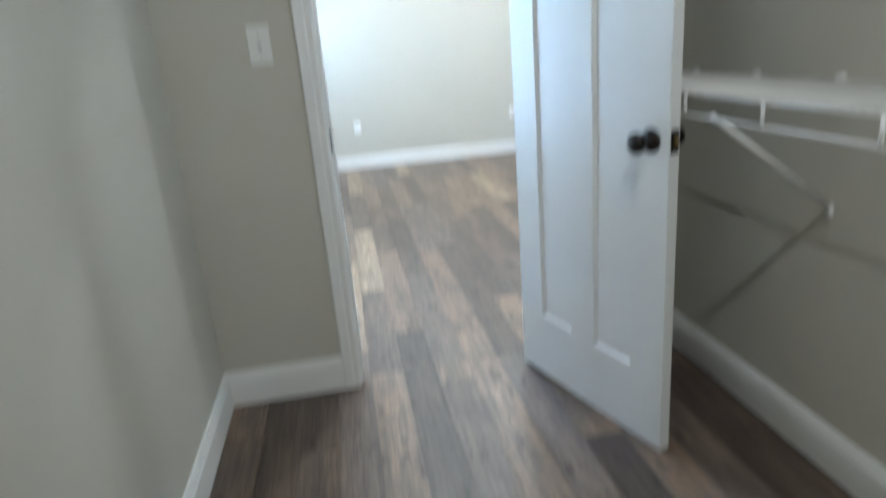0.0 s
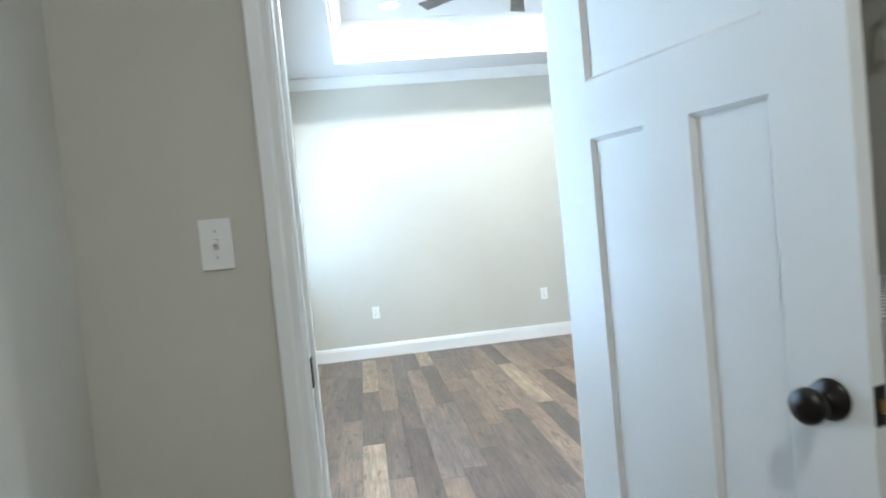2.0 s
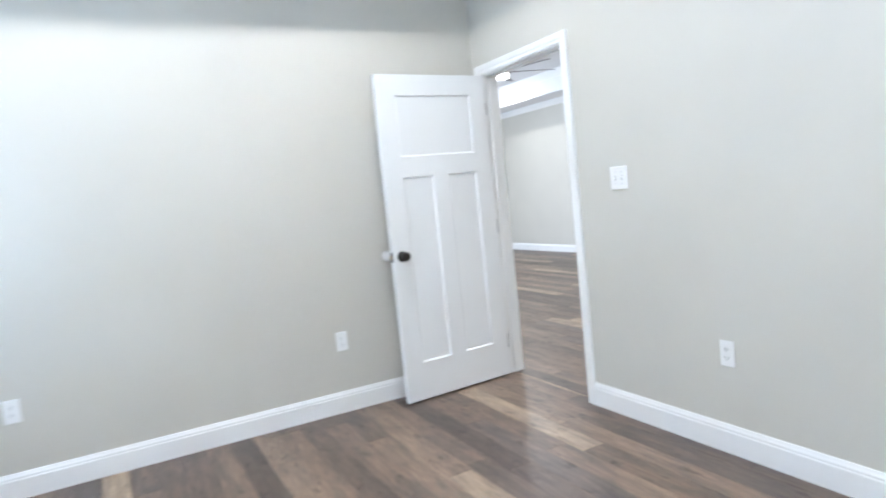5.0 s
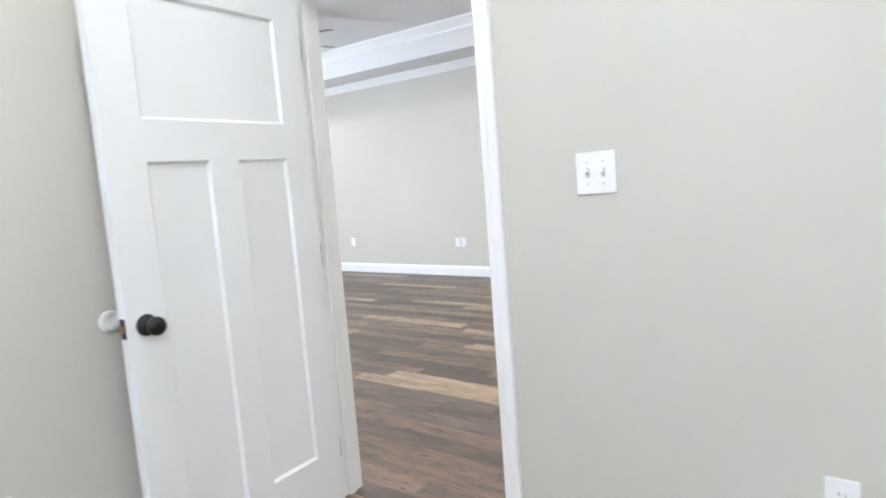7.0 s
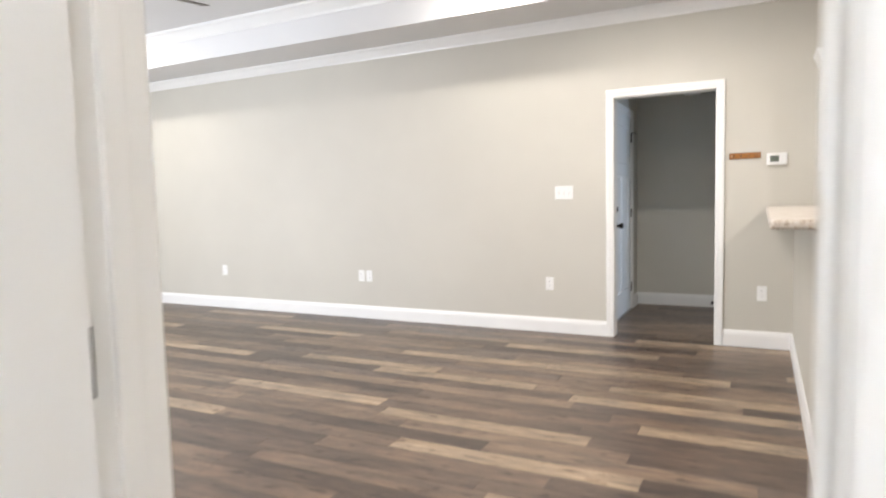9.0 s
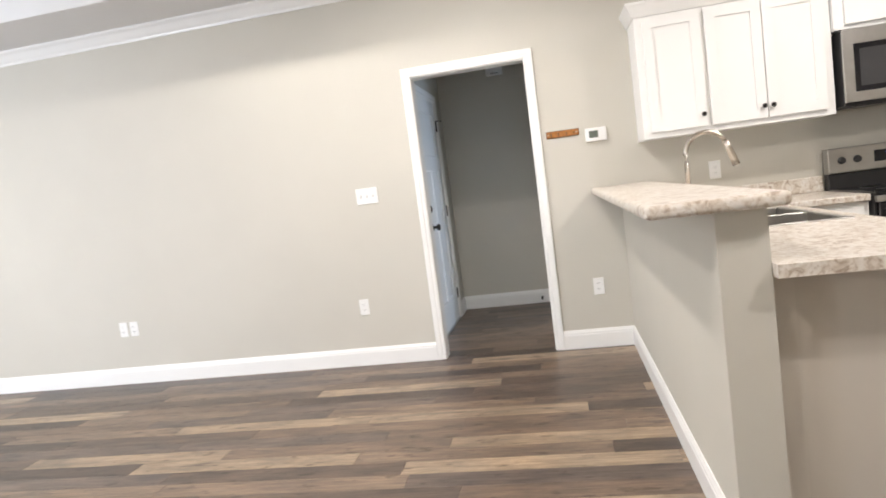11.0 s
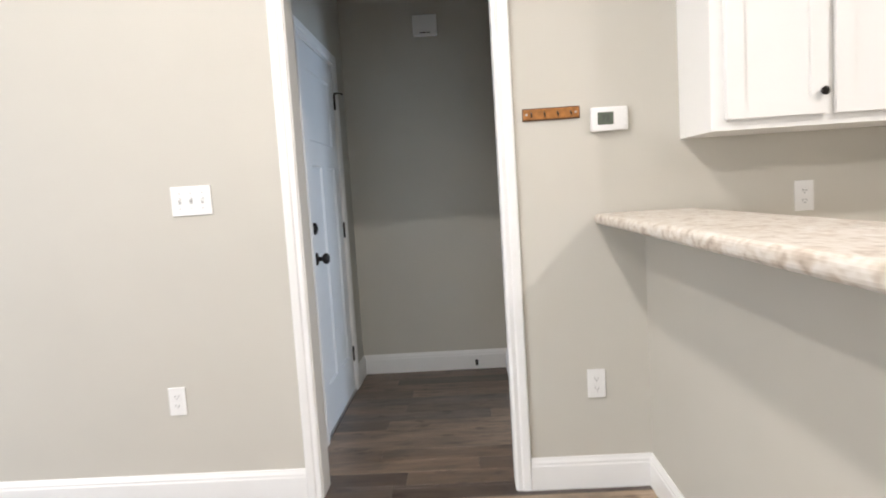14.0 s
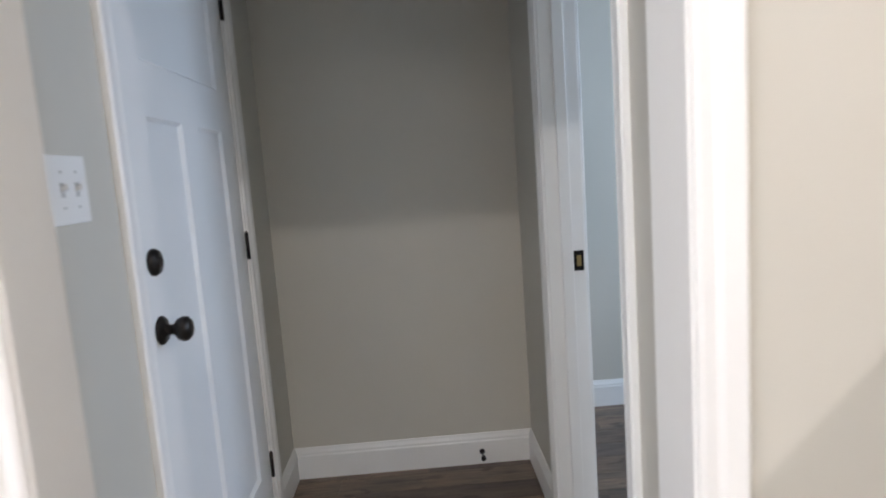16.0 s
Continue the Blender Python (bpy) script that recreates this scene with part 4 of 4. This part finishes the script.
for bx, by, r in ((7.83, 4.28, 0.10), (7.83, 3.92, 0.08), (8.08, 4.28, 0.08), (8.08, 3.92, 0.10)):
    bm = lathe([(r, 0.9181), (r, 0.9186), (r - 0.004, 0.9186), (r - 0.004, 0.9181)], pose(bx, by, 0), 40)
    part("burner_ring", bm, mat("grey_ring", (0.12, 0.12, 0.12), 0.3), o)

o = thing("base_cabinet", "white painted base cabinet between counter and stove", "base cabinet")
part("body", boxes((7.70, LV_E - 0.001, 4.49, 4.95, 0.10, 0.871)), CABW, o)
shaker(o, 7.699, 4.52, 4.93, 0.14, 0.84, (4.56, 0.78))
part("toe_kick", boxes((7.76, LV_E - 0.001, 4.49, 4.95, 0, 0.10)), CABW, o)
o = thing("base_cabinet", "white painted base cabinet beyond the stove", "base cabinet")
part("body", boxes((7.70, LV_E - 0.001, 2.62, 3.705, 0.10, 0.871)), CABW, o)
shaker(o, 7.699, 3.18, 3.68, 0.14, 0.84, (3.22, 0.78))
shaker(o, 7.699, 2.66, 3.16, 0.14, 0.84, (3.12, 0.78))
part("toe_kick", boxes((7.76, LV_E - 0.001, 2.62, 3.705, 0, 0.10)), CABW, o)
o = thing("peninsula_cabinet", "painted base cabinet under the sink with a plain end panel", "base cabinet")
part("end_panel", boxes((5.815, 5.833, 4.985, PEN_S - 0.001, 0.0, 0.871)), mat("putty_panel_paint", (0.56, 0.52, 0.46), 0.45, vary=0.02), o, "plain greige end panel")
part("corner_stile", boxes((5.811, 5.8145, PEN_S - 0.075, PEN_S - 0.001, 0.0, 0.871)), mat("putty_stile_paint", (0.58, 0.54, 0.48), 0.45), o)
part("front", boxes((5.834, 7.69, 4.985, 5.003, 0.10, 0.871)), CABW, o)
part("floor_panel", boxes((5.834, 7.69, 5.004, PEN_S - 0.001, 0.10, 0.118)), CABW, o)
for k in range(4):
    ya = 5.86 + k * 0.455
    part("cabinet_door", boxes((ya, ya + 0.44, 4.966, 4.984, 0.14, 0.84), bevel=0.003), CABW, o)

# sink and faucet
o = thing("kitchen_sink", "stainless steel double-bowl drop-in sink", "sink")
part("rim", boxes((6.60, 7.44, 5.02, 5.045, 0.9105, 0.916), (6.60, 7.44, 5.455, 5.48, 0.9105, 0.916), (6.60, 6.625, 5.045, 5.455, 0.9105, 0.916), (7.415, 7.44, 5.045, 5.455, 0.9105, 0.916), (7.005, 7.035, 5.045, 5.455, 0.9105, 0.916), bevel=0.002), STEEL, o)
for a, b in ((6.626, 7.004), (7.036, 7.414)):
    part("bowl", boxes((a, b, 5.046, 5.052, 0.72, 0.912), (a, b, 5.448, 5.454, 0.72, 0.912), (a, a + 0.006, 5.052, 5.448, 0.72, 0.912), (b - 0.006, b, 5.052, 5.448, 0.72, 0.912), (a, b, 5.046, 5.454, 0.714, 0.72)), STEEL, o)
    part("drain", lathe([(0.045, 0.7205), (0.045, 0.723), (0.02, 0.722)], pose((a + b) / 2, 5.25, 0), 20), NICKEL, o)
fx, fy = 7.06, 5.540
o = thing("kitchen_faucet", "brushed nickel gooseneck pull-down kitchen faucet", "faucet")
part("base", lathe([(0.028, 0.911), (0.028, 0.918), (0.022, 0.935), (0.018, 0.98), (0.015, 1.0)], pose(fx, fy, 0)), NICKEL, o)
arc = [(fx, fy, 0.99), (fx, fy, 1.20)] + [(fx, fy - 0.095 + 0.095 * math.cos(a), 1.245 + 0.095 * math.sin(a)) for a in [radians(d) for d in range(0, 155, 11)]]
part("spout", tube(arc, 0.0125, 14), NICKEL, o)
ex = Vector(arc[-1])
part("spray_head", tube([ex, ex + Vector((0, -0.013, -0.03)), ex + Vector((0, -0.034, -0.09)), ex + Vector((0, -0.042, -0.118))], [0.0132, 0.0145, 0.018, 0.017], 14), NICKEL, o)
part("lever", tube([(fx + 0.018, fy, 0.965), (fx + 0.05, fy, 0.975), (fx + 0.11, fy - 0.01, 1.0)], [0.008, 0.006, 0.005], 8), NICKEL, o)

# ---- floor planks ----
FW_, FL_, FX0 = 0.128, 1.21, -0.19
# pale planks by column: the southern end of each
LAID = {0: 5.53, 4: 5.52, 8: 6.18, 13: 4.69, 16: 3.14, 19: 4.395, 24: 5.42, 47: 6.71, 48: 8.0, 49: 5.30, 52: 5.77, 53: 7.245, 54: 8.01, 57: 7.33, 61: 6.63, 65: 5.67}
ALSO = {54: 5.59, 57: 6.12}
shared = {}


def plank_mesh(x0, x1, y0, y1, material):
    """A plank with eased edges about its own middle."""
    key = (round(x1 - x0, 4), round(y1 - y0, 4), material.name)
    if key not in shared:
        hx, hy, b = key[0] / 2 - 0.0003, key[1] / 2 - 0.0003, 0.0009
        b = min(b, hx * 0.4, hy * 0.4)
        v = [(sx * hx, sy * hy, -0.005) for sx, sy in ((-1, -1), (1, -1), (1, 1), (-1, 1))]
        v += [(sx * hx, sy * hy, -b) for sx, sy in ((-1, -1), (1, -1), (1, 1), (-1, 1))]
        v += [(sx * (hx - b), sy * (hy - b), 0) for sx, sy in ((-1, -1), (1, -1), (1, 1), (-1, 1))]
        f = [(8, 9, 10, 11)] + [(k + o, (k + 1) % 4 + o, (k + 1) % 4 + o + 4, k + o + 4) for o in (0, 4) for k in range(4)]
        me = bpy.data.meshes.new("plank")
        me.from_pydata(v, [], f)
        me.materials.append(material)
        shared[key] = me
    return shared[key]


FLOORS = [("floor_closet", CL_L, CL_R, CL_B, 2.20), ("floor_bedroom", BR_L, 3.41, 2.20, BR_N), ("floor_living", 3.41, 8.36, LV_S, LV_N),
          ("floor_laundry", 8.36, LD_E, 6.14, LD_N), ("floor_utility", LD_W, UT_E, UT_S, 6.14)]
rng = random.Random(11)
offsets = [rng.random() * FL_ for _ in range(90)]
for name, x0, x1, y0, y1 in FLOORS:
    fl = structure(name, boxes((x0, x1, y0, y1, -0.1, -0.004)), SUBFL, "grey-brown wood-look vinyl plank floor", "floor")
    c0, c1 = int(math.floor((x0 - FX0) / FW_)), int(math.ceil((x1 - FX0) / FW_))
    for c in range(c0, c1):
        px0, px1 = max(x0, c * FW_ + FX0), min(x1, (c + 1) * FW_ + FX0)
        if px1 - px0 < 0.006:
            continue
        off = (LAID[c] + 3) % FL_ if c in LAID else offsets[c % 90]
        r0, r1 = int(math.floor((y0 + 3 - off) / FL_)), int(math.ceil((y1 + 3 - off) / FL_))
        for r in range(r0, r1):
            start = r * FL_ + off - 3
            py0, py1 = max(y0, start), min(y1, start + FL_)
            if py1 - py0 < 0.01:
                continue
            known = start < 2.0 and c < 14 or 3.5 < start < 6.8 and c < 28 or 4.6 < start < 8.4 and c > 45
            pale = abs(start - LAID.get(c, -9)) < 0.1 or abs(start - ALSO.get(c, -9)) < 0.1 or (not known and rng.random() < 0.16)
            p = new("plank", plank_mesh(px0, px1, py0, py1, PALE if pale else PLANK))
            p.parent = fl
            p.location = ((px0 + px1) / 2, (py0 + py1) / 2, 0)
